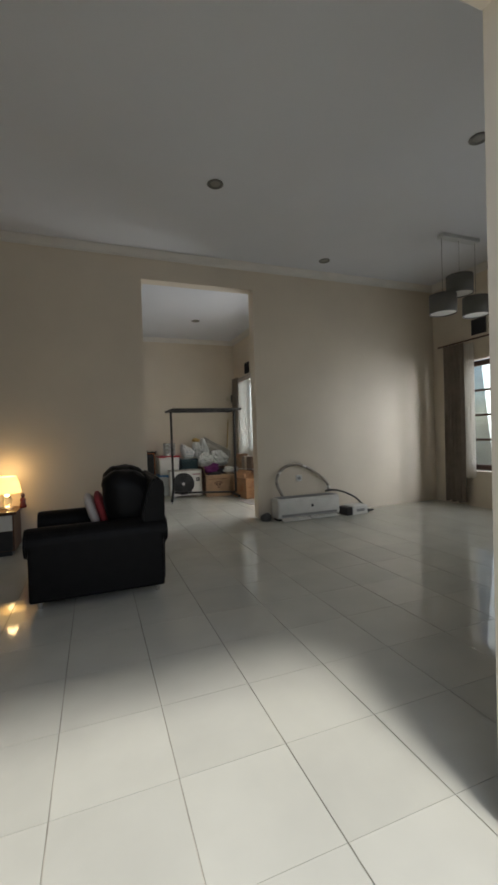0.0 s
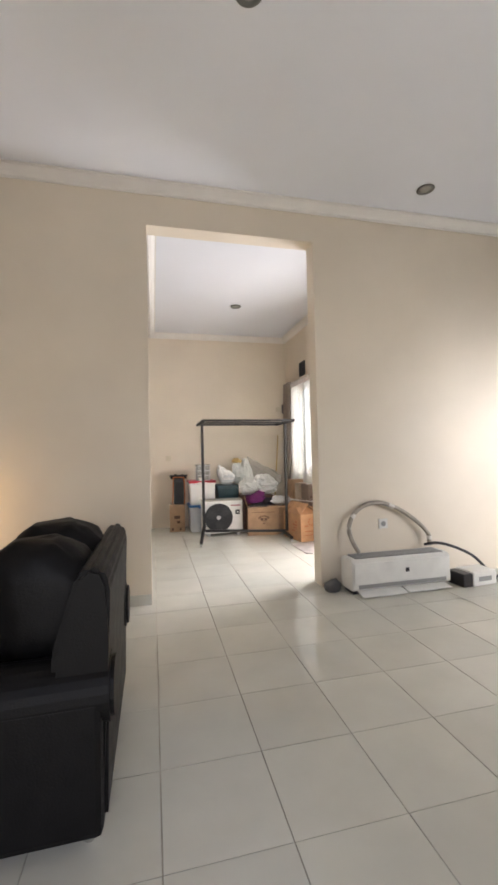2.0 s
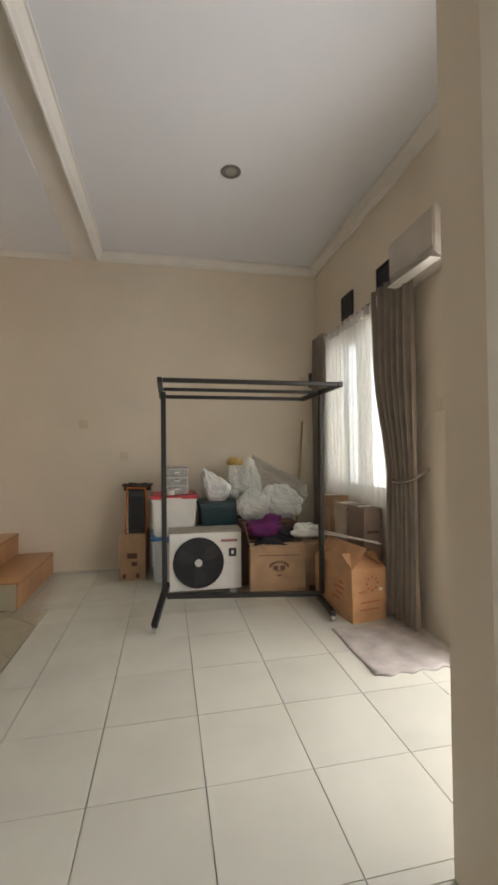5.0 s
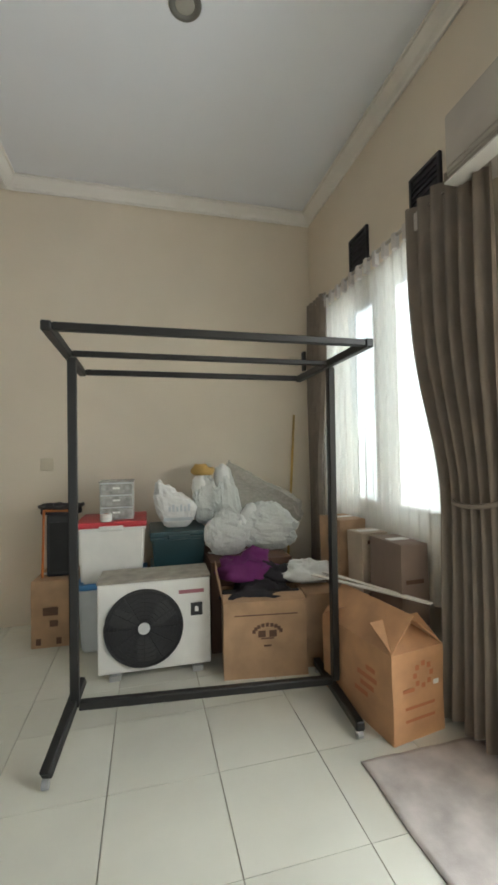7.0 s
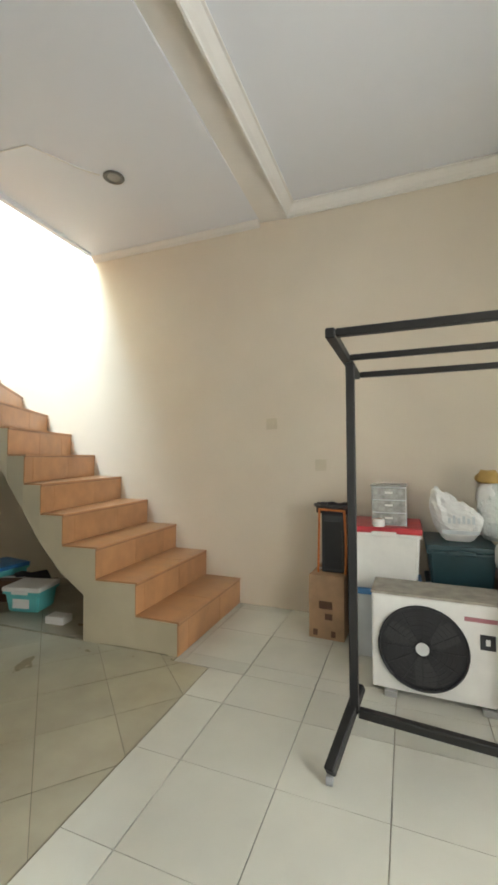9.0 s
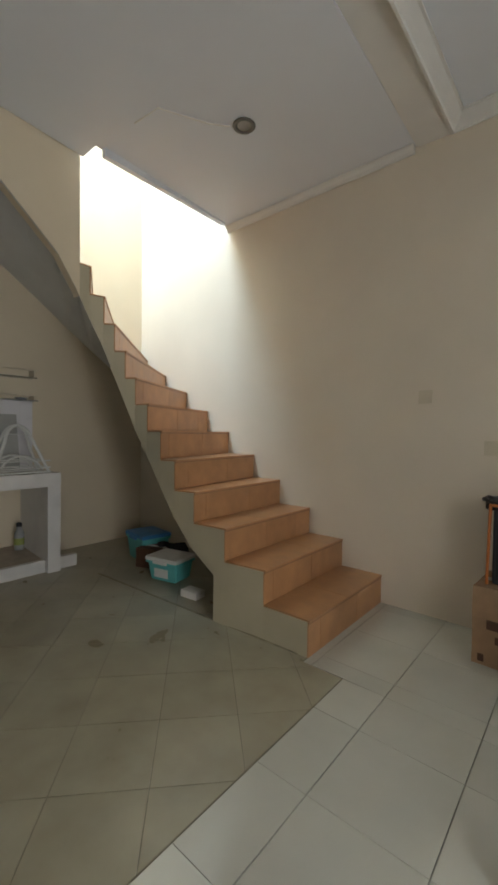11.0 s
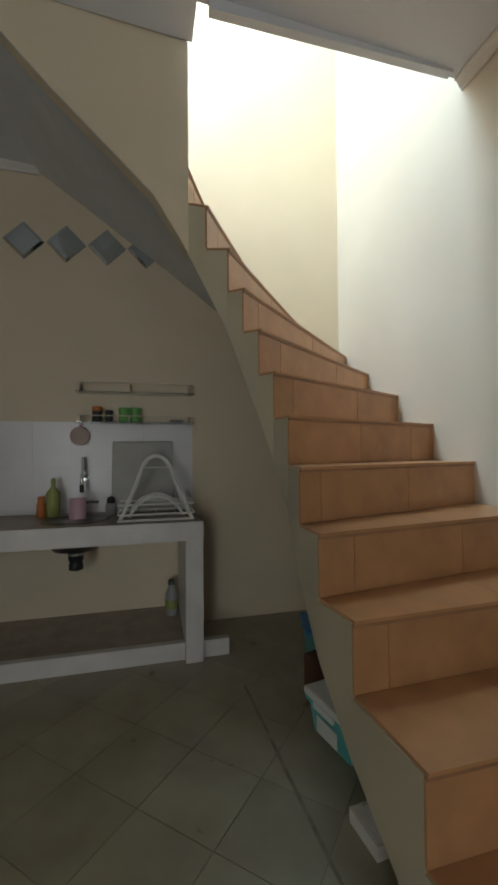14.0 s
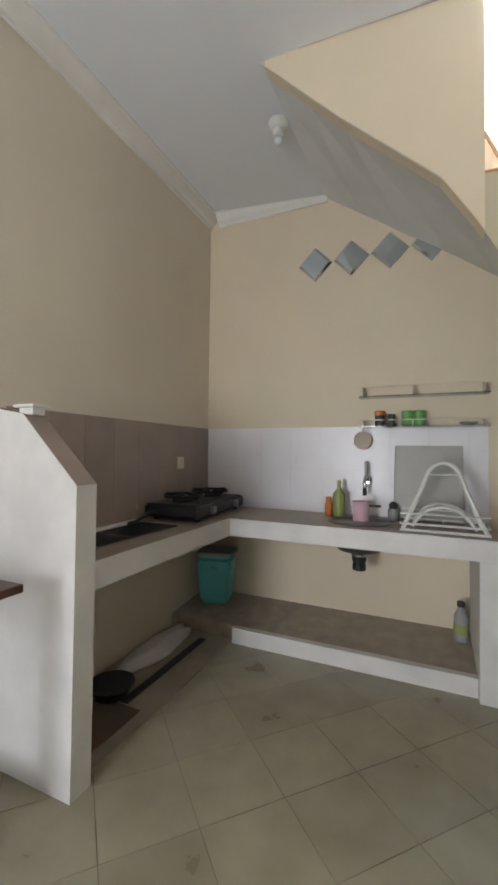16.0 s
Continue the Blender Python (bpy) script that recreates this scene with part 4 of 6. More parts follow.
def outdoor_unit():
    ob = thing("outdoor_unit", pose(1.495, 7.785, 0, 0, 0, -1.5), "white air conditioner outdoor unit with a black fan grille", "air conditioner")
    W, D, Z0, Z1 = 0.605, 0.25, 0.03, 0.505
    part("casing", boxed(0, W, 0, D, Z0, Z1, 0.010), WHITE_PLASTIC, ob)
    part("top_cover", boxed(-0.004, W + 0.004, -0.004, D + 0.004, Z1 + 0.0005, Z1 + 0.014, 0.004), material("dusty_metal", (0.33, 0.30, 0.25), 0.6, vary=0.2, scale=14), ob, "dusty top cover")
    cx, cz, R = 0.242, 0.262, 0.205
    part("recess", rod(bmesh.new(), (cx, -0.003, cz), (cx, 0.0, cz), R, 48), DARK, ob, "dark round opening")
    gr = part("fan_guard", tube(bmesh.new(), [(cx + R * math.cos(a * math.pi / 24), -0.012, cz + R * math.sin(a * math.pi / 24)) for a in range(48)], 0.006, 6, True), DARK, ob, "black wire fan guard", True)
    for k in range(1, 9):
        rr = R * k / 9
        part("ring", tube(bmesh.new(), [(cx + rr * math.cos(a * math.pi / 20), -0.013, cz + rr * math.sin(a * math.pi / 20)) for a in range(40)], 0.0018, 5, True), DARK, gr)
    for k in range(12):
        a = k * math.pi / 6
        part("spoke", rod(bmesh.new(), (cx + 0.03 * math.cos(a), -0.016, cz + 0.03 * math.sin(a)), (cx + R * math.cos(a), -0.014, cz + R * math.sin(a)), 0.0022, 6), DARK, gr)
    part("hub", rod(bmesh.new(), (cx, -0.020, cz), (cx, -0.0135, cz), 0.031, 26), material("hub_grey", (0.6, 0.6, 0.58), 0.4), gr, "pale grey hub badge")
    for k in range(3):
        a = k * 2 * math.pi / 3 + 0.4
        bm = bmesh.new()
        extruded(bm, [(cx + r * math.cos(a + da), cz + r * math.sin(a + da)) for r, da in ((0.04, -0.3), (0.10, -0.28), (0.185, -0.05), (0.19, 0.45), (0.14, 0.6), (0.05, 0.45))], "y", -0.0065, -0.0045)
        part("fan_blade", bm, material("blade_dark", (0.045, 0.045, 0.045), 0.6) if k == 0 else bpy.data.materials["blade_dark"], ob, "dark grey fan blade")
    part("badge", boxed(0.43, 0.57, -0.0032, -0.0004, 0.425, 0.445), material("badge_red", (0.36, 0.14, 0.16), 0.4), ob, "faded red maker's badge")
    part("sticker", boxed(0.495, 0.56, -0.003, -0.0004, 0.30, 0.37), DARK, ob, "black square sticker")
    part("sticker_mark", boxed(0.518, 0.537, -0.0045, -0.0034, 0.322, 0.350), WHITE_PLASTIC, ob)
    for x in (0.06, 0.50):
        part("foot", boxed(x, x + 0.06, -0.02, D + 0.02, 0.0, 0.029, 0.003), GREY_PLASTIC, ob)
    for k in range(5):
        part("louvre", boxed(W + 0.0005, W + 0.005, 0.05, D - 0.05, 0.10 + k * 0.05, 0.125 + k * 0.05), WHITE_PLASTIC, ob)
    return ob


outdoor_unit()


def bin_box(name, m, w, d, h, mat, lid, label, lid_label):
    """A tapered plastic storage box with a rim, ribs and a lid with a handle."""
    ob = thing(name, m, label, "storage box", "storage boxes")
    bm = bmesh.new()
    lo, hi = [(0.02, 0.02), (w - 0.02, 0.02), (w - 0.02, d - 0.02), (0.02, d - 0.02)], [(0, 0), (w, 0), (w, d), (0, d)]
    a = [bm.verts.new((x, y, 0)) for x, y in lo]
    b = [bm.verts.new((x, y, h - 0.04)) for x, y in hi]
    for k in range(4):
        bm.faces.new((a[k], a[(k + 1) % 4], b[(k + 1) % 4], b[k]))
    bm.faces.new(a), bm.faces.new(b)
    bmesh.ops.bevel(bm, geom=list(bm.edges), offset=0.014, segments=3, affect="EDGES")
    part("body", bm, mat, ob)
    part("rim", boxed(-0.008, w + 0.008, -0.008, d + 0.008, h - 0.055, h - 0.036, 0.005), mat, ob)
    l = part("lid", boxed(-0.012, w + 0.012, -0.012, d + 0.012, h - 0.0355, h, 0.010), lid, ob, lid_label)
    part("handle", boxed(w / 2 - 0.07, w / 2 + 0.07, -0.026, -0.0125, h - 0.05, h - 0.022, 0.006), WHITE_PLASTIC if lid is RED else lid, l)
    return ob


bin_box("storage_box", pose(1.345, 8.12, 0), 0.40, 0.42, 0.42, TRANSLUCENT, BLUE, "milky plastic storage box with a blue lid", "blue lid")
bin_box("storage_box", pose(1.345, 8.10, 0.42), 0.40, 0.42, 0.375, WHITE_PLASTIC, RED, "white plastic storage box with a red lid", "red lid")
bin_box("storage_box", pose(1.79, 8.16, 0), 0.36, 0.42, 0.44, TEAL_DARK, TEAL_DARK, "dark teal plastic box behind the outdoor unit", "teal lid")
bin_box("storage_box", pose(1.785, 8.12, 0.44), 0.345, 0.42, 0.27, TEAL_DARK, TEAL_DARK, "dark teal plastic storage box stacked on another", "teal lid")


SMOKY = material("smoky_clear_plastic", (0.34, 0.335, 0.31), 0.25, vary=0.25, scale=30)


def drawers():
    ob = thing("drawer_unit", pose(1.47, 8.16, 0.795), "small clear plastic unit with three drawers", "drawers")
    part("frame", boxed(0, 0.205, 0.01, 0.20, 0, 0.235, 0.004), FILM, ob)
    part("top", boxed(-0.004, 0.209, 0.0, 0.204, 0.236, 0.246, 0.003), SMOKY, ob)
    for k in range(3):
        z = 0.008 + k * 0.076
        d = part("drawer", boxed(0.008, 0.197, -0.006, 0.0095, z, z + 0.066, 0.003), SMOKY, ob, "clear drawer with things inside")
        part("handle", boxed(0.08, 0.125, -0.013, -0.0065, z + 0.035, z + 0.047, 0.002), WHITE_PLASTIC, d)
        part("shelf", boxed(0.006, 0.199, -0.004, 0.0098, z + 0.068, z + 0.074), TRANSLUCENT, ob)
    return ob


drawers()
roll = thing("tape_roll", (1.515, 8.125, 0.796), "small white roll of tape on the red lid", "tape")
part("tape", lathe(bmesh.new(), [(0.032, 0.0), (0.034, 0.003), (0.034, 0.042), (0.032, 0.045)], 22), WHITE_PLASTIC, roll, smooth=False)
part("core", lathe(bmesh.new(), [(0.016, 0.0455), (0.016, 0.047)], 16), CARD, roll)

carton("cardboard_box", pose(1.045, 8.30, 0, 0, 0, -3), 0.235, 0.34, 0.415, CARD, "tall brown cardboard box against the back wall",
       marks=((0.03, 0.06, 0.02, 0.06, CARD_DARK), (0.15, 0.18, 0.02, 0.06, CARD_DARK), (0.07, 0.16, 0.20, 0.25, CARD_DARK), (0.11, 0.16, 0.13, 0.17, CARD_DARK)))
# black bin lined with a bag, simplified to a box between orange bars
sp = thing("floor_fan", pose(1.09, 8.34, 0.42), "black box-shaped bin with a bag rim and an orange frame", "appliance")
part("body", boxed(0.03, 0.19, 0.03, 0.16, 0.0, 0.40, 0.012), DARK, sp)
for x in (0.008, 0.192):
    bm = tube(bmesh.new(), smooth_line([(x, 0.02, 0.0), (x + 0.006, 0.015, 0.2), (x + 0.012 if x < 0.1 else x - 0.004, 0.012, 0.43)]), 0.008, 8)
    part("frame_bar", bm, ORANGE, sp, "orange frame bar", True)
part("frame_bar", rod(bmesh.new(), (0.015, 0.012, 0.432), (0.195, 0.012, 0.425), 0.008, 8), ORANGE, sp, "orange frame bar")
part("rim", tube(bmesh.new(), [(0.11 + 0.135 * math.cos(a * math.pi / 14), 0.10 + 0.10 * math.sin(a * math.pi / 14), 0.452 + 0.006 * math.sin(a * 1.7)) for a in range(28)], 0.011, 8, True), DARK, sp, "black bag rim folded over the top", True)
liner = bmesh.new()
extruded(liner, [(0.11 + 0.128 * math.cos(a * math.pi / 14), 0.10 + 0.094 * math.sin(a * math.pi / 14)) for a in range(28)], "z", 0.401, 0.448)
part("liner", liner, BLACK_CLOTH, sp, "black plastic liner")
part("knot", boxed(0.03, 0.075, 0.0, 0.04, 0.450, 0.482, 0.010, 3), DARK, sp)
part("grille", boxed(0.05, 0.17, 0.0255, 0.0295, 0.03, 0.35), BLACK_METAL, sp)


def bag_skin(w, d, h, seed, gather, crumple, lean=0.0, slope=0.0, seg=30):
    """The crumpled skin of a filled bag; lean moves its top sideways, slope lowers one shoulder."""
    bm = bmesh.new()
    bmesh.ops.create_uvsphere(bm, u_segments=seg, v_segments=seg * 2 // 3, radius=1.0)
    off = Vector((seed, seed * 2.3, -seed))
    for v in bm.verts:
        c = v.co.copy()
        up = (c.z + 1) / 2
        pinch = 1.0 - gather * max(0.0, up - 0.45) / 0.55
        c = Vector((math.copysign(abs(c.x) ** 0.6, c.x), math.copysign(abs(c.y) ** 0.6, c.y), c.z))
        fold = Vector((c.x * 1.6, c.y * 1.6, c.z * 0.7))
        ridge = abs(noise.noise(fold * 2.2 + off)) + 0.5 * abs(noise.noise(fold * 5 + off)) + 0.25 * abs(noise.noise(c * 12 + off))
        k = (1.0 + 0.28 * crumple - crumple * ridge) * pinch
        tall = h * (up ** 0.8) * (0.97 + 0.12 * noise.noise(c * 3.0 + off)) * (1 - slope * up * (c.x * 0.5 + 0.5))
        v.co = Vector((c.x * w / 2 * k + lean * up * up, c.y * d / 2 * k, max(0.0, tall - 0.015)))
    return bm


def carrier_bag(m):
    """A white shop bag standing skewed, one handle drawn up."""
    ob = thing("plastic_bag", m, "white carrier bag with faint bluish printing on the box", "plastic bag", "plastic bags")
    part("body", bag_skin(0.285, 0.20, 0.37, 1.3, 0.16, 0.16, -0.05, 0.42), BAG_WHITE, ob)
    for k, x in enumerate((-0.06, -0.035, -0.01, 0.015, 0.04, 0.065)):
        part("print", boxed(x, x + 0.014, -0.104, -0.101, 0.115, 0.115 + (0.045 if k % 2 else 0.032)), BAG_PRINT, ob, "faint blue-grey printed bar")
    part("print", boxed(-0.09, 0.10, -0.104, -0.101, 0.055, 0.075), BAG_PRINT, ob, "faint blue-grey printed band")
    return ob


def packet_bag(m, rolls, w, d, h, seed, label, knot=None):
    """Rolled white packets stacked in a clear bag: (x, z, radius, length) of each roll."""
    ob = thing("plastic_bag", m, label, "plastic bag", "plastic bags")
    for n_roll, (x, z, r, tall) in enumerate(rolls):
        bm = bmesh.new()
        bmesh.ops.create_uvsphere(bm, u_segments=20, v_segments=14, radius=1.0)
        off = Vector((seed + n_roll * 3.1, seed, 0))
        for v in bm.verts:
            c = v.co.copy()
            k = 1 + 0.16 * noise.noise(c * 2.4 + off) - 0.12 * abs(noise.noise(c * 6 + off))
            v.co = Vector((x + c.x * r * k, c.y * r * 0.9 * k, z + tall / 2 + math.copysign(abs(c.z) ** 0.7, c.z) * tall / 2 * k))
        part("packet", bm, BAG_WHITE, ob, "white rolled packet", True)
    part("film", bag_skin(w, d, h, seed, 0.45, 0.42), FILM, ob, "crumpled clear film")
    if knot:
        bm = cloth_heap(0.15, 0.09, 0.075, 5.0, 0.7, 9)
        bmesh.ops.translate(bm, vec=knot, verts=bm.verts)
        part("knot", bm, BAMBOO, ob, "yellowish knotted top", True)
    return ob


BAG_PRINT = material("bag_print", (0.52, 0.56, 0.58), 0.5, vary=0.1)
FILM_THIN = two_sided_light("thin_film", (0.62, 0.60, 0.55), 0.55)
carrier_bag(pose(1.955, 8.28, 0.712))
packet_bag(pose(2.165, 8.35, 0.712), ((-0.02, 0.0, 0.072, 0.19), (-0.035, 0.15, 0.066, 0.20)), 0.20, 0.18, 0.38, 4.1, "clear bag of rolled white packets with a yellow knot", (-0.02, 0.0, 0.34))
packet_bag(pose(2.31, 8.36, 0.545), ((0.0, 0.05, 0.075, 0.20), (-0.01, 0.22, 0.072, 0.20), (-0.02, 0.38, 0.062, 0.20)), 0.21, 0.19, 0.57, 6.7, "tall clear bag of pale rolled packets")
packet_bag(pose(2.27, 8.11, 0.545), ((-0.08, 0.03, 0.075, 0.20), (0.06, 0.02, 0.08, 0.23)), 0.31, 0.22, 0.31, 2.2, "crumpled clear plastic bag of wrapped things")
packet_bag(pose(2.56, 8.17, 0.545), ((-0.11, 0.04, 0.08, 0.27), (0.02, 0.02, 0.09, 0.17), (0.14, 0.01, 0.07, 0.13)), 0.44, 0.28, 0.34, 8.9, "clear plastic bag of crumpled white packaging")
film = part("plastic_sheet", bag_skin(0.80, 0.24, 0.60, 3.3, 0.93, 0.22, -0.22, 0.0), FILM_THIN, None, "")
film.location = (2.56, 8.44, 0.545)
tagged(film, "thin greyish clear plastic sheet draped over the bags", "plastic sheet")

# cartons under the bags and by the window
carton("cardboard_box", pose(2.13, 7.92, 0), 0.52, 0.50, 0.54, CARD_DARK, "dark brown cardboard box standing behind others")
big = carton("cardboard_box", pose(2.145, 7.615, 0, 0, 0, -8), 0.455, 0.29, 0.40, CARD, "open brown cardboard box full of dark clothes", flaps=(("f", 172, 0.10), ("l", 78, 0.16)), open_top=True,
             marks=((0.06, 0.40, 0.330, 0.336, CARD_DARK),))
for k in range(9):
    a = math.pi * (0.08 + 0.84 * k / 8)
    part("print", boxed(0.235 + 0.075 * math.cos(a) - 0.009, 0.235 + 0.075 * math.cos(a) + 0.009, -0.0056, -0.0049, 0.235 + 0.045 * math.sin(a) - 0.010, 0.235 + 0.045 * math.sin(a) + 0.010), CARD_DARK, big, "printed arc of blocks")
for x0, x1, z0, z1 in ((0.185, 0.225, 0.215, 0.25), (0.245, 0.285, 0.215, 0.25), (0.20, 0.27, 0.205, 0.212), (0.215, 0.255, 0.165, 0.175)):
    part("print", boxed(x0, x1, -0.0056, -0.0049, z0, z1), CARD_DARK, big, "printed mark")
for n, m, w, d, h, mat, s, lab in (("clothes", (2.38, 7.75, 0.36), 0.40, 0.26, 0.085, BLACK_CLOTH, 2.0, "heap of folded black clothes in the box"),
                                   ("clothes", (2.36, 7.89, 0.44), 0.36, 0.26, 0.15, PURPLE, 4.0, "crumpled purple cloth on top of the box"),
                                   ("clothes", (2.52, 7.86, 0.43), 0.26, 0.2, 0.09, BLACK_CLOTH, 6.0, "black cloth lying over the box"),
                                   ("cloth_bag", (2.70, 7.80, 0.43), 0.30, 0.18, 0.11, BAG_WHITE, 8.0, "white crumpled bag on the boxes")):
    c = part(n, cloth_heap(w, d, h, s, 0.7), mat, None, "", True)
    c.location = m
    tagged(c, lab, "clothes" if n == "clothes" else "bag")
carton("cardboard_box", pose(2.62, 7.62, 0, 0, 0, -6), 0.26, 0.42, 0.40, CARD, "brown cardboard box squeezed between two others")
ob_ = carton("cardboard_box", pose(2.715, 6.945, 0, 0, 0, 9), 0.28, 0.50, 0.36, CARD_ORANGE, "worn orange-brown cardboard box with torn open flaps", flaps=(("f", 148, 0.16), ("l", 132, 0.19), ("r", 140, 0.17), ("b", 150, 0.14)), open_top=True,
             marks=((0.05, 0.11, 0.20, 0.215, material("red_print", (0.44, 0.16, 0.07), 0.7)),))
RP = bpy.data.materials["red_print"]
for k in range(8):
    a = 2 * math.pi * k / 8
    part("print", boxed(0.16 + 0.045 * math.cos(a) - 0.01, 0.16 + 0.045 * math.cos(a) + 0.01, -0.0056, -0.0049, 0.26 + 0.045 * math.sin(a) - 0.01, 0.26 + 0.045 * math.sin(a) + 0.01), RP, ob_, "faded red printed ring")
for z in (0.08, 0.13):
    part("print", boxed(0.06, 0.22, -0.0056, -0.0049, z, z + 0.012), RP, ob_, "faded red printed bar")
for z, y0, y1 in ((0.24, 0.10, 0.16), (0.20, 0.09, 0.22), (0.16, 0.11, 0.20), (0.12, 0.15, 0.24)):
    part("print", boxed(-0.0056, -0.0049, y0, y1, z, z + 0.022), RP, ob_, "faded red printed bar")
part("sticker", boxed(0.215, 0.245, -0.0056, -0.0049, 0.205, 0.225), WHITE_PLASTIC, ob_, "small white sticker")
carton("cardboard_box", pose(2.82, 7.46, 0, 0, 0, 0), 0.27, 0.74, 0.42, PINK_CARD, "greyish cardboard box under the window")
carton("cardboard_box", pose(2.895, 7.475, 0.425, 0, 0, 4), 0.17, 0.15, 0.32, PALE_CARD, "small pale cardboard box standing on another", marks=((0.03, 0.075, 0.265, 0.285, CARD_DARK),))
carton("cardboard_box", pose(2.875, 7.70, 0.425, 0, 0, 3), 0.18, 0.26, 0.36, CARD, "brown cardboard box below the window sill")
carton("cardboard_box", pose(2.925, 7.17, 0, 0, 0, 2), 0.15, 0.26, 0.745, PINK_CARD, "tall dull brown cardboard box against the wall", marks=((0.02, 0.12, 0.56, 0.58, CARD_DARK),))
for k, (a, b) in enumerate((((2.66, 7.62, 0.455), (2.95, 7.02, 0.475)), ((2.72, 7.60, 0.47), (2.99, 7.05, 0.455)))):
    s = part("plastic_strip", bmesh.new(), PAPER)
    d = Vector(b) - Vector(a)
    bm = boxed(-0.014, 0.014, -d.length / 2, d.length / 2, 0, 0.006)
    bm.to_mesh(s.data)
    bm.free()
    s.matrix_world = Matrix.Translation((Vector(a) + Vector(b)) / 2 + Vector((0, 0, 0.05))) @ d.to_track_quat("Y", "Z").to_matrix().to_4x4()
    tagged(s, "long white plastic strip lying across the boxes", "strip", "white strips")

# ---------------------------------------------------------------- kitchen
CX, CT = -2.012, 0.86
base_k = structure("plinth", prism(bmesh.new(), [(XK, YP1), (-2.113, YP1), (-2.113, 7.45), (XK, 7.45)], -0.003, [0.142, 0.098, 0.098, 0.142]), COUNTER_TOP, "raised brown tiled floor under the kitchen counter", "plinth")
structure("kerb", boxed(-2.112, -2.062, 5.885, 7.65, -0.003, 0.105, 0.004), COUNTER, "low white painted kerb under the counter", "kerb")
structure("floor_recess", boxed(-2.112, -0.762, YP1, 5.87, -0.003, 0.0045), material("recess_tile", (0.33, 0.28, 0.21), 0.4, vary=0.14, scale=5), "brownish floor under the stove counter", "floor")

worktop = thing("worktop", (CX, 6.5, CT), "L-shaped masonry worktop with white edge and brown top", "worktop")


def wpart(name, bm, mat, label=""):
    return part(name, local(bm, pose(CX, 6.5, CT)), mat, worktop, label)


# slab pieces leave the two sink openings free
bm = bmesh.new()
ySa, ySb, xSa, xSb = 6.48, 6.92, -2.49, -2.12
box(bm, XK + 0.002, xSa, 5.362, 7.478, CT - 0.035, CT), box(bm, xSb, CX - 0.006, 5.362, 7.478, CT - 0.035, CT)
box(bm, xSa, xSb, 5.362, ySa, CT - 0.035, CT), box(bm, xSa, xSb, ySb, 7.478, CT - 0.035, CT)
xLa, xLb, yLa, yLb = -1.62, -0.92, 5.44, 5.74
box(bm, CX - 0.006, xLa, 5.362, 5.876, CT - 0.035, CT), box(bm, xLb, -0.762, 5.362, 5.876, CT - 0.035, CT)
box(bm, xLa, xLb, 5.362, yLa, CT - 0.035, CT), box(bm, xLa, xLb, yLb, 5.876, CT - 0.035, CT)
wpart("top", bm, COUNTER_TOP, "brown worn top")
bm = bmesh.new()
n = 40
rag = [(5.885 + (7.48 - 5.885) * k / n, CT + 0.001 + 0.004 * noise.noise(Vector((k * 0.7, 0, 0)))) for k in range(n + 1)]
extruded(bm, [(5.885, CT - 0.115), (7.48, CT - 0.115)] + rag[::-1], "x", CX - 0.005, CX + 0.004)
wpart("edge", bm, COUNTER, "chipped white front edge")
wpart("edge", boxed(CX - 0.005, -0.762, 5.877, 5.886, CT - 0.115, CT + 0.001), COUNTER, "white front edge")
wpart("slab", boxed(XK + 0.003, CX - 0.0055, 6.93, 7.476, CT - 0.115, CT - 0.036), COUNTER)
wpart("slab", boxed(XK + 0.003, CX - 0.0055, 5.89, 6.47, CT - 0.115, CT - 0.036), COUNTER)
wpart("slab", boxed(CX - 0.005, -1.63, 5.37, 5.8765, CT - 0.115, CT - 0.036), COUNTER)
wpart("side_wall", boxed(XK + 0.003, CX + 0.002, 7.37, 7.479, 0.0, CT - 0.1155, 0.003), COUNTER, "white painted end support")


def ring_plate(bm, x0, x1, y0, y1, cx, cy, r, z0, z1, seg=40):
    """A rectangle with a round hole in it."""
    def rim(k):
        a = 2 * math.pi * k / seg
        c, s = math.cos(a), math.sin(a)
        f = min((x1 - cx) / c if c > 1e-6 else (x0 - cx) / c if c < -1e-6 else 9, (y1 - cy) / s if s > 1e-6 else (y0 - cy) / s if s < -1e-6 else 9)
        return (cx + f * c, cy + f * s)
    for z in (z0, z1):
        inner = [bm.verts.new((cx + r * math.cos(2 * math.pi * k / seg), cy + r * math.sin(2 * math.pi * k / seg), z)) for k in range(seg)]
        outer = [bm.verts.new((*rim(k), z)) for k in range(seg)]
        for k in range(seg):
            bm.faces.new((inner[k], inner[(k + 1) % seg], outer[(k + 1) % seg], outer[k]))
    return bm


wpart("top", ring_plate(bmesh.new(), xSa, xSb, ySa, ySb, -2.305, 6.70, 0.175, CT - 0.0012, CT - 0.0004), COUNTER_TOP)
sink = thing("round_sink", (-2.305, 6.70, CT), "round steel sink let into the worktop", "sink")
part("bowl", lathe(bmesh.new(), [(0.205, 0.001), (0.205, 0.004), (0.178, 0.005), (0.172, -0.01), (0.162, -0.14), (0.132, -0.178), (0.03, -0.19), (0.028, -0.195), (0.137, -0.184), (0.168, -0.14), (0.1745, -0.002)], 40), material("dull_steel", (0.20, 0.19, 0.18), 0.35, metal=1.0), sink, smooth=True)
part("drain", lathe(bmesh.new(), [(0.06, -0.196), (0.052, -0.205), (0.046, -0.255), (0.036, -0.275), (0.044, -0.28), (0.044, -0.315), (0.02, -0.325)], 18), DARK, sink, "black drain trap", True)
part("waste_cup", lathe(bmesh.new(), [(0.054, -0.207), (0.054, -0.222), (0.051, -0.226)], 18), CHROME, sink)

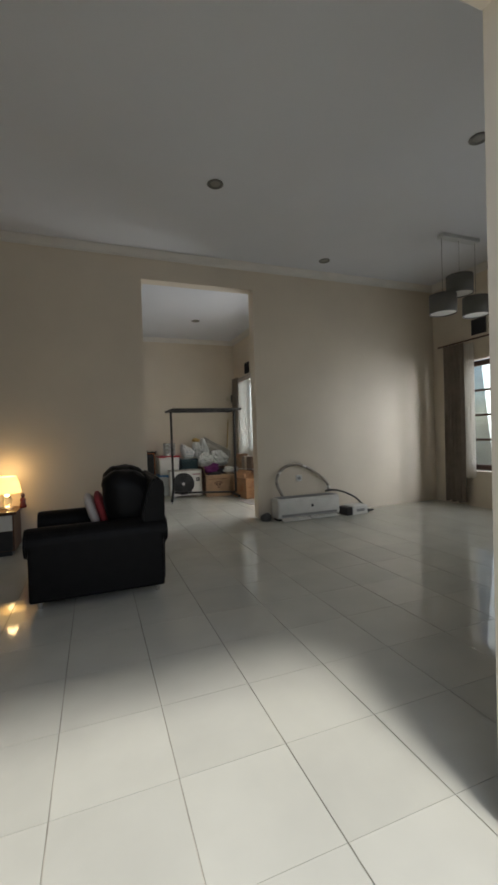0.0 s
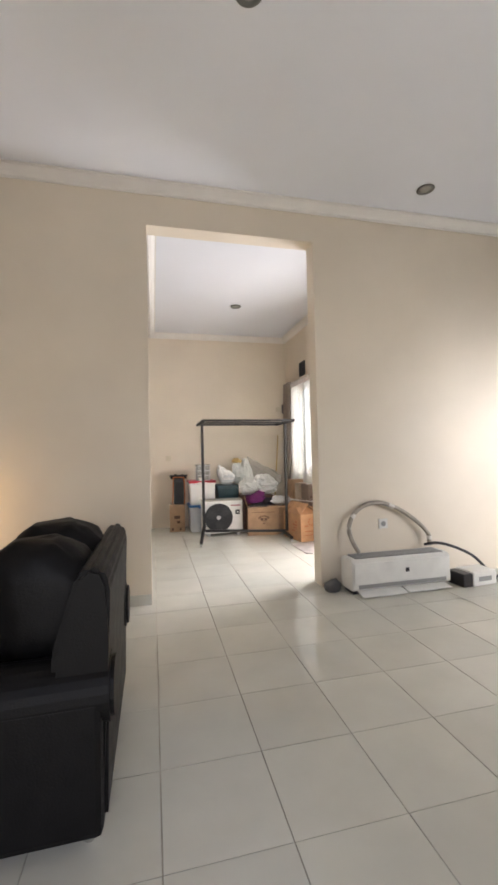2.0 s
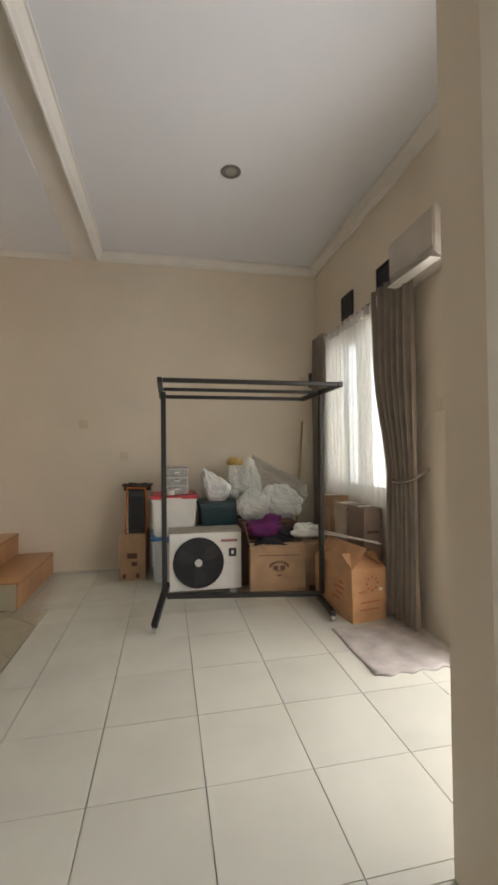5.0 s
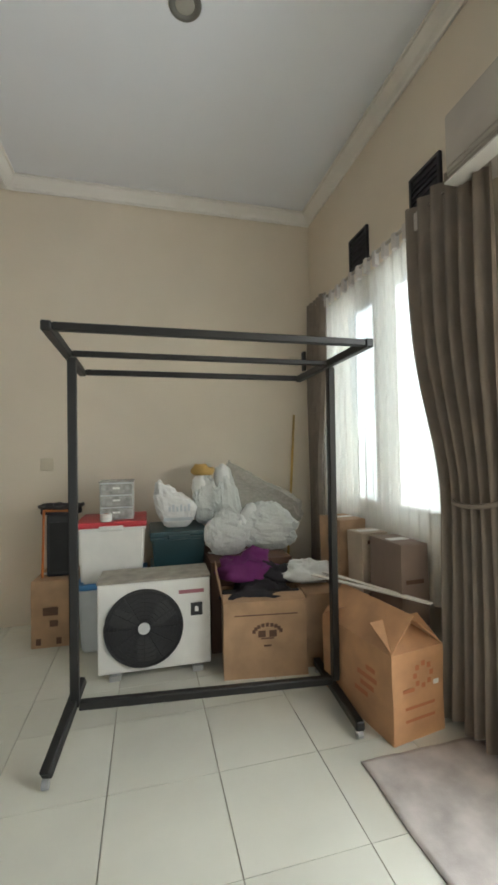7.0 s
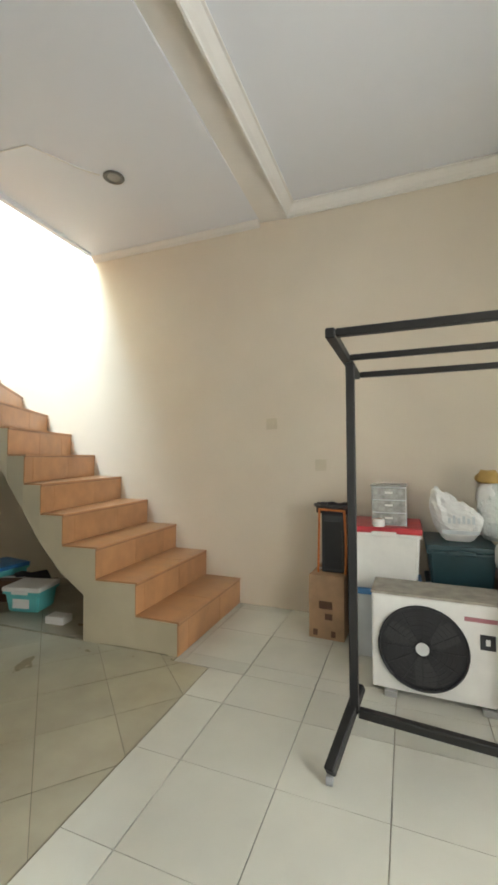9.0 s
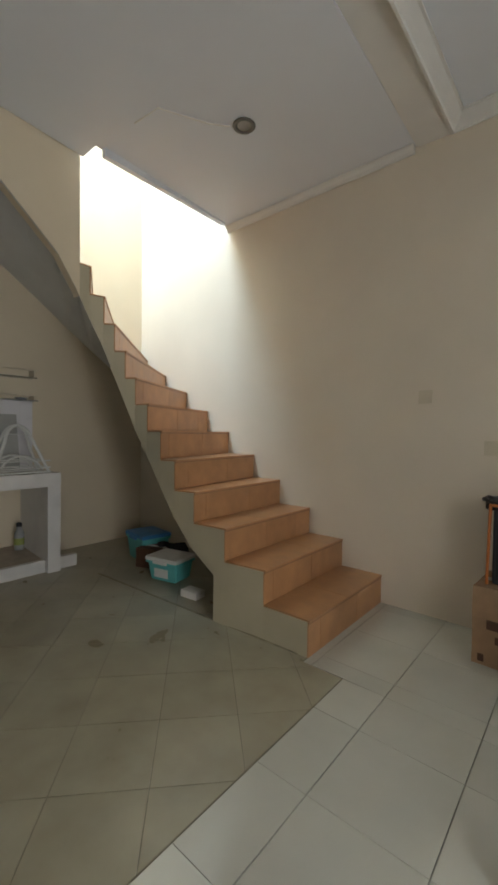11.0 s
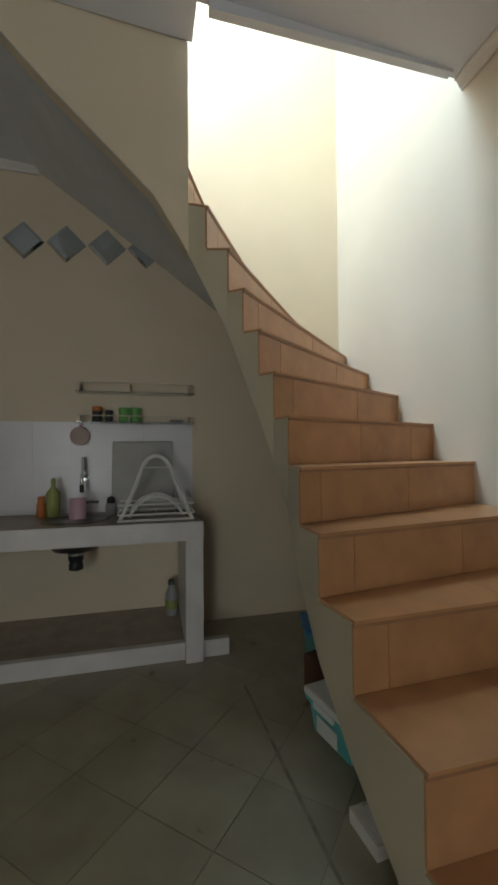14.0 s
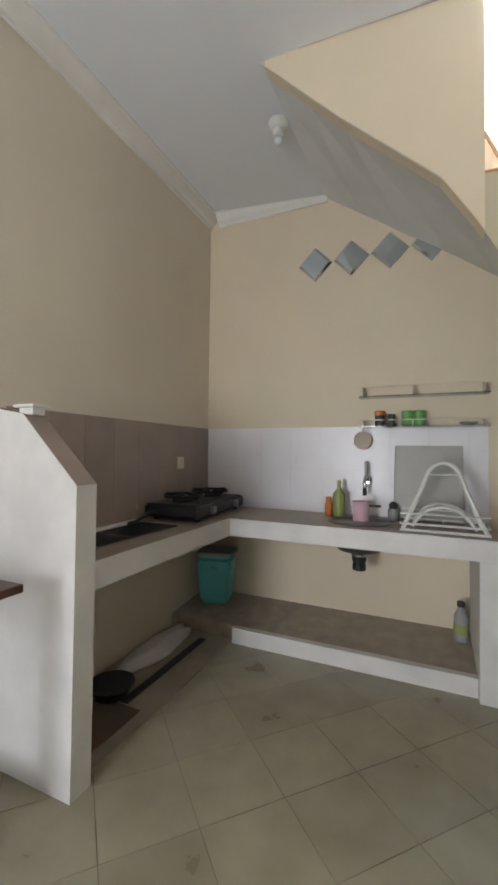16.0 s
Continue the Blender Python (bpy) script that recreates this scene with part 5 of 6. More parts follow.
sink2 = thing("square_sink", (-1.27, 5.59, CT), "rectangular steel sink with a pale rim in the worktop", "sink")
bm = bmesh.new()
box(bm, -0.345, 0.345, -0.146, -0.130, -0.17, 0.004), box(bm, -0.345, 0.345, 0.130, 0.146, -0.17, 0.004)
box(bm, -0.345, -0.329, -0.130, 0.130, -0.17, 0.004), box(bm, 0.329, 0.345, -0.130, 0.130, -0.17, 0.004)
box(bm, -0.329, 0.329, -0.130, 0.130, -0.17, -0.162)
part("bowl", bm, CHROME, sink2)
part("divider", boxed(-0.01, 0.006, -0.129, 0.129, -0.161, -0.01), CHROME, sink2)
part("rim", boxed(-0.37, 0.37, -0.19, -0.1465, 0.0015, 0.016, 0.003), COUNTER, sink2, "pale raised back rim")
part("drain", rod(bmesh.new(), (0.17, 0, -0.1615), (0.17, 0, -0.158), 0.03, 18), DARK, sink2)

hw = bmesh.new()
extruded(hw, [(YP1 + 0.001, 0), (5.915, 0), (5.915, 1.18), (5.61, 1.46), (YP1 + 0.001, 1.50)], "x", -0.761, -0.66)
half = structure("wall_half", hw, [COUNTER, SPLASH_BROWN], "white half-height wall with a sloping brown-edged top", "wall")
for p in half.data.polygons:
    if p.normal.z > 0.4:
        p.material_index = 1
dish = thing("soap_dish", (-0.71, 5.60, 1.468), "small white dish on the half wall", "dish")
part("bowl", boxed(-0.045, 0.045, -0.06, 0.06, 0.02, 0.032, 0.004), WHITE_PLASTIC, dish)
part("base", boxed(-0.03, 0.03, -0.04, 0.04, -0.01, 0.0195, 0.003), WHITE_PLASTIC, dish)


def stove():
    ob = thing("gas_stove", pose(-2.11, 5.59, CT, 0, 0, 4) @ Matrix.Diagonal((1.12, 1.1, 1.25, 1)), "black two-burner gas stove standing on the worktop", "stove")
    part("body", boxed(-0.36, 0.36, -0.19, 0.17, 0.018, 0.082, 0.018), DARK, ob)
    part("glass_top", boxed(-0.35, 0.35, -0.18, 0.15, 0.0825, 0.088, 0.002), DARK, ob, "glossy black glass top")
    for x in (-0.18, 0.18):
        b = part("burner", lathe(bmesh.new(), [(0.075, 0.0885), (0.075, 0.10), (0.05, 0.108), (0.03, 0.108)], 24, (x, -0.02)), BLACK_METAL, ob)
        part("pan_ring", tube(bmesh.new(), [(x + 0.12 * math.cos(a * math.pi / 16), -0.02 + 0.12 * math.sin(a * math.pi / 16), 0.122) for a in range(32)], 0.008, 6, True), BLACK_METAL, b)
        for k in range(5):
            a = k * 2 * math.pi / 5
            part("pan_arm", boxed_arm(x, -0.02, a), BLACK_METAL, b)
        part("knob", rod(bmesh.new(), (x, 0.171, 0.05), (x, 0.195, 0.05), 0.022, 18), GREY_PLASTIC, ob, "grey knob")
        for y in (-0.15, 0.13):
            part("foot", rod(bmesh.new(), (x * 1.6, y, 0.0), (x * 1.6, y, 0.0175), 0.016, 12), DARK, ob)
    part("hose", tube(bmesh.new(), smooth_line([(0.36, -0.10, 0.05), (0.44, -0.11, 0.05), (0.50, -0.13, 0.02), (0.55, -0.16, 0.010)]), 0.009, 8), DARK, ob, "black gas hose", True)
    return ob


def boxed_arm(x, y, a):
    bm = boxed(0.035, 0.12, -0.005, 0.005, 0.105, 0.135)
    bmesh.ops.transform(bm, matrix=Matrix.Translation((x, y, 0)) @ Matrix.Rotation(a, 4, "Z"), verts=bm.verts)
    return bm


stove()


def bottle(name, x, y, z, r, h, mat, cap, label, neck=0.35):
    ob = thing(name, (x, y, z), label, "bottle" if "bottle" in name else "cup")
    part("body", lathe(bmesh.new(), [(r * 0.9, 0.0), (r, 0.008), (r, h * 0.62), (r * neck, h * 0.78), (r * neck, h * 0.86)], 20), mat, ob, smooth=True)
    part("cap", lathe(bmesh.new(), [(r * neck * 1.15, h * 0.861), (r * neck * 1.15, h * 0.97), (r * neck * 0.7, h)], 14), cap, ob)
    return ob


bottle("bottle", -2.47, 6.455, CT, 0.028, 0.14, ORANGE, ORANGE, "small orange bottle by the round sink", 0.7)
bottle("bottle", -2.47, 6.53, CT + 0.0005, 0.044, 0.26, SOAP, SOAP, "tall yellow-green dish soap bottle", 0.3)
cupp = thing("dipper", (-2.36, 6.70, CT - 0.02), "pink plastic cup standing in the sink", "cup")
part("body", lathe(bmesh.new(), [(0.045, -0.11), (0.05, -0.06), (0.055, 0.15), (0.05, 0.15), (0.044, -0.05)], 22), PINK, cupp, smooth=True)
part("handle", boxed(-0.012, 0.012, 0.054, 0.13, 0.115, 0.13, 0.004), DARK, cupp, "dark handle")
mug = thing("scrubber", (-2.47, 6.90, CT + 0.001), "dark scrubbing sponge holder on the worktop", "sponge holder")
part("body", lathe(bmesh.new(), [(0.035, 0.0), (0.038, 0.05), (0.034, 0.08)], 18), GREY_PLASTIC, mug, smooth=True)
part("sponge", cloth_heap(0.06, 0.06, 0.05, 2.0, 0.3, 7), DARK, mug, "dark sponge", True)
mug.children[1].location = (0, 0, 0.075)
tap = thing("water_tap", (XK, 6.71, 1.12), "chrome and black water tap on the white tiles", "tap")
part("spout", tube(bmesh.new(), smooth_line([(0.001, 0, 0), (0.05, 0, 0.02), (0.10, 0, 0.03), (0.14, 0, 0.0), (0.145, 0, -0.05)]), 0.013, 10), CHROME, tap, smooth=True)
part("flange", rod(bmesh.new(), (0.0055, 0, 0), (0.012, 0, 0), 0.03, 18), CHROME, tap)
part("lever", boxed(0.05, 0.10, -0.010, 0.010, 0.045, 0.14, 0.004), GREY_PLASTIC, tap)
part("nozzle", rod(bmesh.new(), (0.145, 0, -0.10), (0.145, 0, -0.0505), 0.015, 12), DARK, tap, "black nozzle")
hook = thing("strainer", (XK + 0.02, 6.68, 1.36), "small beige strainer hanging from the shelf", "strainer")
part("mesh", rod(bmesh.new(), (0.0, 0, 0.05), (0.022, 0, 0.05), 0.062, 22), material("beige_mesh", (0.45, 0.37, 0.31), 0.7, bump=0.4, bump_scale=300), hook)
part("rim", tube(bmesh.new(), [(0.012, 0.064 * math.cos(a * math.pi / 14), 0.05 + 0.064 * math.sin(a * math.pi / 14)) for a in range(28)], 0.005, 6, True), PINK, hook, smooth=True)
part("handle", boxed(0.005, 0.017, -0.008, 0.008, 0.115, 0.155, 0.002), PINK, hook)


def dish_rack():
    ob = thing("dish_rack", pose(-2.22, 7.20, CT), "white wire dish rack with arched handle", "dish rack")
    w = 0.235
    r = 0.006
    for x in (-0.10, 0.10):
        pts = smooth_line([(x * 1.1, -w * 0.93, 0.012), (x * 0.7, -0.13, 0.22), (x * 0.3, -0.075, 0.36), (x * 0.2, 0, 0.405), (x * 0.3, 0.075, 0.36), (x * 0.7, 0.13, 0.22), (x * 1.1, w * 0.93, 0.012)])
        part("arch", tube(bmesh.new(), pts, 0.013, 10), WHITE_PLASTIC, ob, smooth=True)
        pts = smooth_line([(x, -0.17, 0.03), (x, -0.10, 0.115), (x, 0, 0.15), (x, 0.10, 0.115), (x, 0.17, 0.03)])
        part("low_arch", tube(bmesh.new(), pts, 0.010, 8), WHITE_PLASTIC, ob, smooth=True)
        for z in (0.045, 0.105):
            part("long_wire", rod(bmesh.new(), (x * 1.15, -w, z), (x * 1.15, w, z), r, 8), WHITE_PLASTIC, ob)
        part("foot_wire", rod(bmesh.new(), (x * 1.15, -w, 0.008), (x * 1.15, w, 0.008), 0.008, 8), WHITE_PLASTIC, ob)
    for k in range(5):
        y = -w + 2 * w * k / 4
        part("cross_wire", rod(bmesh.new(), (-0.115, y, 0.045), (0.115, y, 0.045), 0.003, 6), WHITE_PLASTIC, ob)
    part("top_bar", rod(bmesh.new(), (-0.035, -0.09, 0.33), (-0.035, 0.09, 0.33), 0.005, 8), WHITE_PLASTIC, ob)
    return ob


dish_rack()
board = thing("tray", pose(XK + 0.10, 7.115, CT, 0, -10, 0), "grey plastic tray leaning against the splash tiles", "tray")
part("sheet", boxed(0.0, 0.012, -0.215, 0.215, 0.003, 0.52, 0.005), GREY_BOARD, board)
part("rim", tube(bmesh.new(), [(0.006, -0.21, 0.01), (0.006, -0.21, 0.51), (0.006, 0.21, 0.51), (0.006, 0.21, 0.01)], 0.008, 6), GREY_BOARD, board)
SHELF_CREAM = material("cream_metal", (0.66, 0.58, 0.45), 0.45, vary=0.08)
shelf = thing("wall_shelf", (XK, 7.07, 1.50), "two-tier glass wall shelf with thin metal rails", "shelf")
part("glass_shelf", boxed(0.004, 0.13, -0.41, 0.41, 0.0, 0.008), GLASS_CLEAR, shelf)
part("glass_shelf", boxed(0.004, 0.11, -0.41, 0.41, 0.215, 0.223), GLASS_CLEAR, shelf)
for z in (0.05, 0.285):
    part("rail", rod(bmesh.new(), (0.125, -0.41, z), (0.125, 0.41, z), 0.004, 8), SHELF_CREAM, shelf)
for y in (-0.38, -0.05, 0.38):
    part("bracket", boxed(0.001, 0.125, y - 0.004, y + 0.004, 0.009, 0.05, 0.002), SHELF_CREAM, shelf)
    part("bracket", boxed(0.001, 0.125, y - 0.004, y + 0.004, 0.224, 0.29, 0.002), SHELF_CREAM, shelf)
for y, mat, lab, h, r in ((6.80, ORANGE, "orange-topped spice jar on the glass shelf", 0.11, 0.034), (6.88, DARK, "dark spice jar on the glass shelf", 0.085, 0.026), (6.985, GREEN, "bright green plastic cup on the shelf", 0.105, 0.040), (7.06, GREEN, "bright green plastic cup beside another", 0.105, 0.040)):
    j = thing("jar" if mat in (ORANGE, DARK) else "cup", (XK + 0.065, y, 1.508), lab, "jar" if mat in (ORANGE, DARK) else "cup")
    part("body", lathe(bmesh.new(), [(r * 0.92, 0.0), (r, 0.01), (r, h * 0.7)], 20), DARK if mat is ORANGE else mat, j, smooth=False)
    part("rim" if mat is GREEN else "lid", lathe(bmesh.new(), [(r * 1.05, h * 0.701), (r * 1.05, h * 0.96), (r * 0.9, h)], 20), mat, j)
tr = thing("dish", (XK + 0.06, 7.36, 1.508), "flat grey dish on the glass shelf", "dish")
part("bowl", lathe(bmesh.new(), [(0.03, 0), (0.05, 0.012), (0.055, 0.02), (0.05, 0.02), (0.03, 0.006)], 20), GREY_PLASTIC, tr)

for k in range(4):
    mir = thing("mirror", pose(XK + 0.002, 6.305 + 0.277 * k, 2.785 + 0.006 * k, 45, 0, 0), "small diamond-shaped wall mirror high above the sink", "mirror", "row of diamond mirrors")
    s = 0.094
    part("backing", boxed(0.0, 0.006, -s, s, -s, s), DARK, mir)
    bm = boxed(0.0065, 0.013, -s, s, -s, s)
    for v in bm.verts:
        if v.co.x > 0.01:
            v.co.y *= 0.8
            v.co.z *= 0.8
    part("glass", bm, MIRROR, mir)

wb = thing("waste_bin", pose(-2.42, 5.57, 0.128, 0, 0, 14) @ Matrix.Diagonal((0.98, 0.92, 1.08, 1)), "turquoise plastic bin with a grey lid under the counter", "bin")
bm = bmesh.new()
a = [bm.verts.new((x, y, 0)) for x, y in ((-0.10, -0.12), (0.10, -0.12), (0.10, 0.12), (-0.10, 0.12))]
b = [bm.verts.new((x, y, 0.34)) for x, y in ((-0.13, -0.15), (0.13, -0.15), (0.13, 0.15), (-0.13, 0.15))]
for k in range(4):
    bm.faces.new((a[k], a[(k + 1) % 4], b[(k + 1) % 4], b[k]))
bm.faces.new(a), bm.faces.new(b)
bmesh.ops.bevel(bm, geom=list(bm.edges), offset=0.025, segments=3, affect="EDGES")
part("body", bm, TURQUOISE, wb)
part("lid", boxed(-0.135, 0.135, -0.155, 0.155, 0.341, 0.375, 0.014), material("grey_green", (0.30, 0.36, 0.34), 0.5), wb, "grey-green lid")
part("handle", boxed(0.10, 0.135, -0.03, 0.03, 0.22, 0.27, 0.006), TURQUOISE, wb)

ub = bottle("bottle", -2.47, 7.31, 0.131, 0.042, 0.25, GREY_PLASTIC, DARK, "grey bottle with a green label under the counter", 0.5)
part("label_band", lathe(bmesh.new(), [(0.0435, 0.05), (0.0435, 0.11)], 20), SOAP, ub, "green label")
pan = thing("basin", (-1.24, 5.575, 0.0135), "black shallow basin on the floor under the counter", "basin")
part("bowl", lathe(bmesh.new(), [(0.085, 0.0), (0.115, 0.05), (0.125, 0.062), (0.117, 0.062), (0.078, 0.012)], 26), DARK, pan, smooth=True)
mt = part("floor_mat", boxed(-1.20, -0.80, 5.40, 5.80, 0.005, 0.013, 0.003), MAT_BROWN)
tagged(mt, "brown floor mat under the counter", "mat")
bm = cloth_heap(0.75, 0.20, 0.06, 9.0, 0.5, 10)
pap = part("cloth", bm, WHITE_CLOTH, None, "", True)
pap.location = (-1.75, 5.50, 0.004)
tagged(pap, "pale cloth lying along the wall under the counter", "cloth")
structure("floor_channel", boxed(-2.02, -1.22, 5.655, 5.705, 0.0046, 0.012, 0.002), DARK, "narrow dark drain strip in the floor under the counter", "drain")
plate(-2.17, YP1 + 0.006, 1.225, "+y", "cream wall socket on the brown tiles", "wall_socket", "socket", False)

bulb = thing("ceiling_bulb", (-1.78, 6.29, kit_z(6.29)), "white bulb holder with a bulb on the ceiling", "ceiling light")
part("base", lathe(bmesh.new(), [(0.060, -0.001), (0.056, -0.03), (0.034, -0.045)], 22), WHITE_PLASTIC, bulb, smooth=True)
part("holder", lathe(bmesh.new(), [(0.03, -0.0455), (0.032, -0.085), (0.025, -0.09)], 18), WHITE_PLASTIC, bulb)
part("bulb", lathe(bmesh.new(), [(0.012, -0.0905), (0.022, -0.105), (0.024, -0.12), (0.016, -0.136), (0.004, -0.140)], 18), TRANSLUCENT, bulb, "frosted bulb", True)
spotlight(-0.252, 7.854, kit_z(7.90))
wire = part("cable_duct", tube(bmesh.new(), [(x, y, kit_z(y) - 0.004) for x, y in ((-0.33, 7.80), (-0.42, 7.70), (-0.58, 7.42), (-0.80, 7.40))], 0.005, 6), CORNICE)
tagged(wire, "thin white cable running across the kitchen ceiling", "cable", "", "structure")

# under the stairs
bx = bin_box("storage_box", pose(-1.28, 7.86, 0, 0, 0, 12), 0.30, 0.24, 0.20, TURQUOISE, WHITE_PLASTIC, "turquoise plastic box under the stairs", "white lid")
lab_ = part("sticker", boxed(0.08, 0.22, -0.004, -0.001, 0.04, 0.11), WHITE_PLASTIC, bx, "white sticker")
bin_box("storage_box", pose(-1.95, 8.10, 0, 0, 0, -8), 0.34, 0.28, 0.26, TURQUOISE, BLUE, "turquoise box with blue lid in the dark", "blue lid")
carton("cardboard_box", pose(-1.62, 7.98, 0, 0, 0, 20), 0.26, 0.24, 0.17, CARD_DARK, "dark brown carton under the stairs")
sb = carton("cardboard_box", pose(-0.80, 7.82, 0, 0, 0, 6), 0.15, 0.10, 0.05, PAPER, "small white box on the floor below the stairs")
hp = part("cloth", cloth_heap(0.35, 0.3, 0.2, 12.0, 0.5, 9), BLACK_CLOTH, None, "", True)
hp.location = (-1.45, 8.25, 0)
tagged(hp, "dark bundle of cloth under the stairs", "cloth")

MAT_CLOTH = material("grey_mat", (0.42, 0.38, 0.355), 0.6, vary=0.16, scale=9, bump=0.2, bump_scale=160)
bm, nx, ny = bmesh.new(), 24, 36
layers = []
for low in (False, True):
    rows_ = []
    for i in range(nx + 1):
        for j in range(ny + 1):
            u, v = i / nx, j / ny
            frill = max(0.0, 1 - v * 3.5)
            x = 2.545 + 0.54 * u + 0.003 * math.sin(9 * v + 2 * u)
            y = 6.32 + 0.59 * v + 0.012 * frill * math.sin(26 * u + 1.0)
            ripple = 0.5 + 0.5 * math.sin(19 * u + 5 * v + 1.5 * math.sin(6 * v))
            rows_.append(bm.verts.new((x, y, 0.0012 if low else 0.0045 + ripple * (0.003 + 0.012 * frill))))
    layers.append(rows_)
top_v, low_v = layers
for i in range(nx):
    for j in range(ny):
        a = [i * (ny + 1) + j, (i + 1) * (ny + 1) + j, (i + 1) * (ny + 1) + j + 1, i * (ny + 1) + j + 1]
        bm.faces.new([top_v[k] for k in a]), bm.faces.new([low_v[k] for k in reversed(a)])
rim_ids = [i * (ny + 1) for i in range(nx + 1)] + [nx * (ny + 1) + j for j in range(1, ny + 1)] + [i * (ny + 1) + ny for i in range(nx - 1, -1, -1)] + [j for j in range(ny - 1, 0, -1)]
for p, q in zip(rim_ids, rim_ids[1:] + rim_ids[:1]):
    bm.faces.new((low_v[p], low_v[q], top_v[q], top_v[p]))
floor_mat = part("floor_mat", bm, MAT_CLOTH, None, "", True)
tagged(floor_mat, "thin mauve-grey cloth mat with a crumpled end on the tiles", "mat")

st = thing("side_table", (-0.30, 5.62, 0), "dark wooden side table beside the half wall", "table")
part("tabletop", boxed(-0.20, 0.45, -0.23, 0.23, 0.82, 0.85, 0.005), WOOD_DARK, st)
for x in (0.05, 0.40):
    for y in (-0.19, 0.19):
        part("leg", boxed(x - 0.018, x + 0.018, y - 0.018, y + 0.018, 0, 0.8195), DARK, st)
part("shelf", boxed(-0.14, 0.38, -0.17, 0.17, 0.10, 0.12), DARK, st)

# splash tiles behind the worktop
sw = structure("splash_white", boxed(XK + 0.0005, XK + 0.002, 5.362, 7.48, CT + 0.001, 1.51), COUNTER, "white glazed splash tiles behind the sink", "splash tiles")
x_tile = mesh_of("tile", boxed(0.0, 0.004, 0.001, 0.249, 0.001, 0.324), SPLASH_WHITE)
for i in range(9):
    for j in range(2):
        y0 = 5.368 + i * 0.25
        if y0 + 0.25 > 7.48:
            t_ob = new("tile", mesh_of("tile", boxed(0.0, 0.004, 0.001, 7.479 - y0, 0.001, 0.324), SPLASH_WHITE))
        else:
            t_ob = new("tile", x_tile)
        t_ob.location, t_ob.parent = (XK + 0.0021, y0, CT + 0.002 + j * 0.325), sw
sb2 = structure("splash_brown", boxed(-2.604, -0.762, YP1 + 0.0005, YP1 + 0.002, CT + 0.001, 1.51), SPLASH_BROWN, "brown glazed splash tiles behind the stove", "splash tiles")
y_tile = mesh_of("tile", boxed(0.0, 0.2285, 0.0, 0.004, 0.001, 0.324), SPLASH_BROWN)
for i in range(8):
    for j in range(2):
        t_ob = new("tile", y_tile)
        t_ob.location, t_ob.parent = (-2.604 + i * 0.2302, YP1 + 0.0021, CT + 0.002 + j * 0.325), sb2

# ---------------------------------------------------------------- tiles
def tile_mesh(name, sx, sy, mat, gap=0.003, thick=0.006):
    bm = bmesh.new()
    box(bm, gap / 2, sx - gap / 2, gap / 5, sy - gap / 5, -thick, 0)
    for v in bm.verts:
        if v.co.z > -thick / 2:
            v.co.x += 0.0008 if v.co.x < sx / 2 else -0.0008
            v.co.y += 0.0008 if v.co.y < sy / 2 else -0.0008
    return mesh_of(name, bm, mat)


GX, GY, S = 0.812, 7.01, 0.40
plain = tile_mesh("tile", S, S, TILE)
rest = bmesh.new()
ZONES = ((-3.6, 5.4, -1.3, YP1 - 0.001), (0.596, XR, YP1, 7.69), (0.362, XR, 7.69, YB))
for i in range(-11, 12):
    for j in range(-23, 5):
        x, y = GX + i * S, GY + j * S
        for zx0, zx1, zy0, zy1 in ZONES:
            xa, xb, ya, yb = max(x, zx0), min(x + S, zx1), max(y, zy0), min(y + S, zy1)
            if xb - xa < 0.012 or yb - ya < 0.012:
                continue
            whole = xb - xa > S - 0.001 and yb - ya > S - 0.001
            near = -0.5 < x < 3.2 and y > 0.0 and not (y < 2.6 and x > 2.6)
            if near:
                t_ob = new("tile", plain if whole else tile_mesh("tile", xb - xa, yb - ya, TILE))
                t_ob.location, t_ob.parent = (xa, ya, random.uniform(-0.0004, 0.0004)), floor
            else:
                box(rest, xa + 0.00175, xb - 0.00175, ya + 0.0007, yb - 0.0007, -0.006, 0)
far = part("far_tiles", rest, TILE, floor)
tagged(far, kind="stuff")

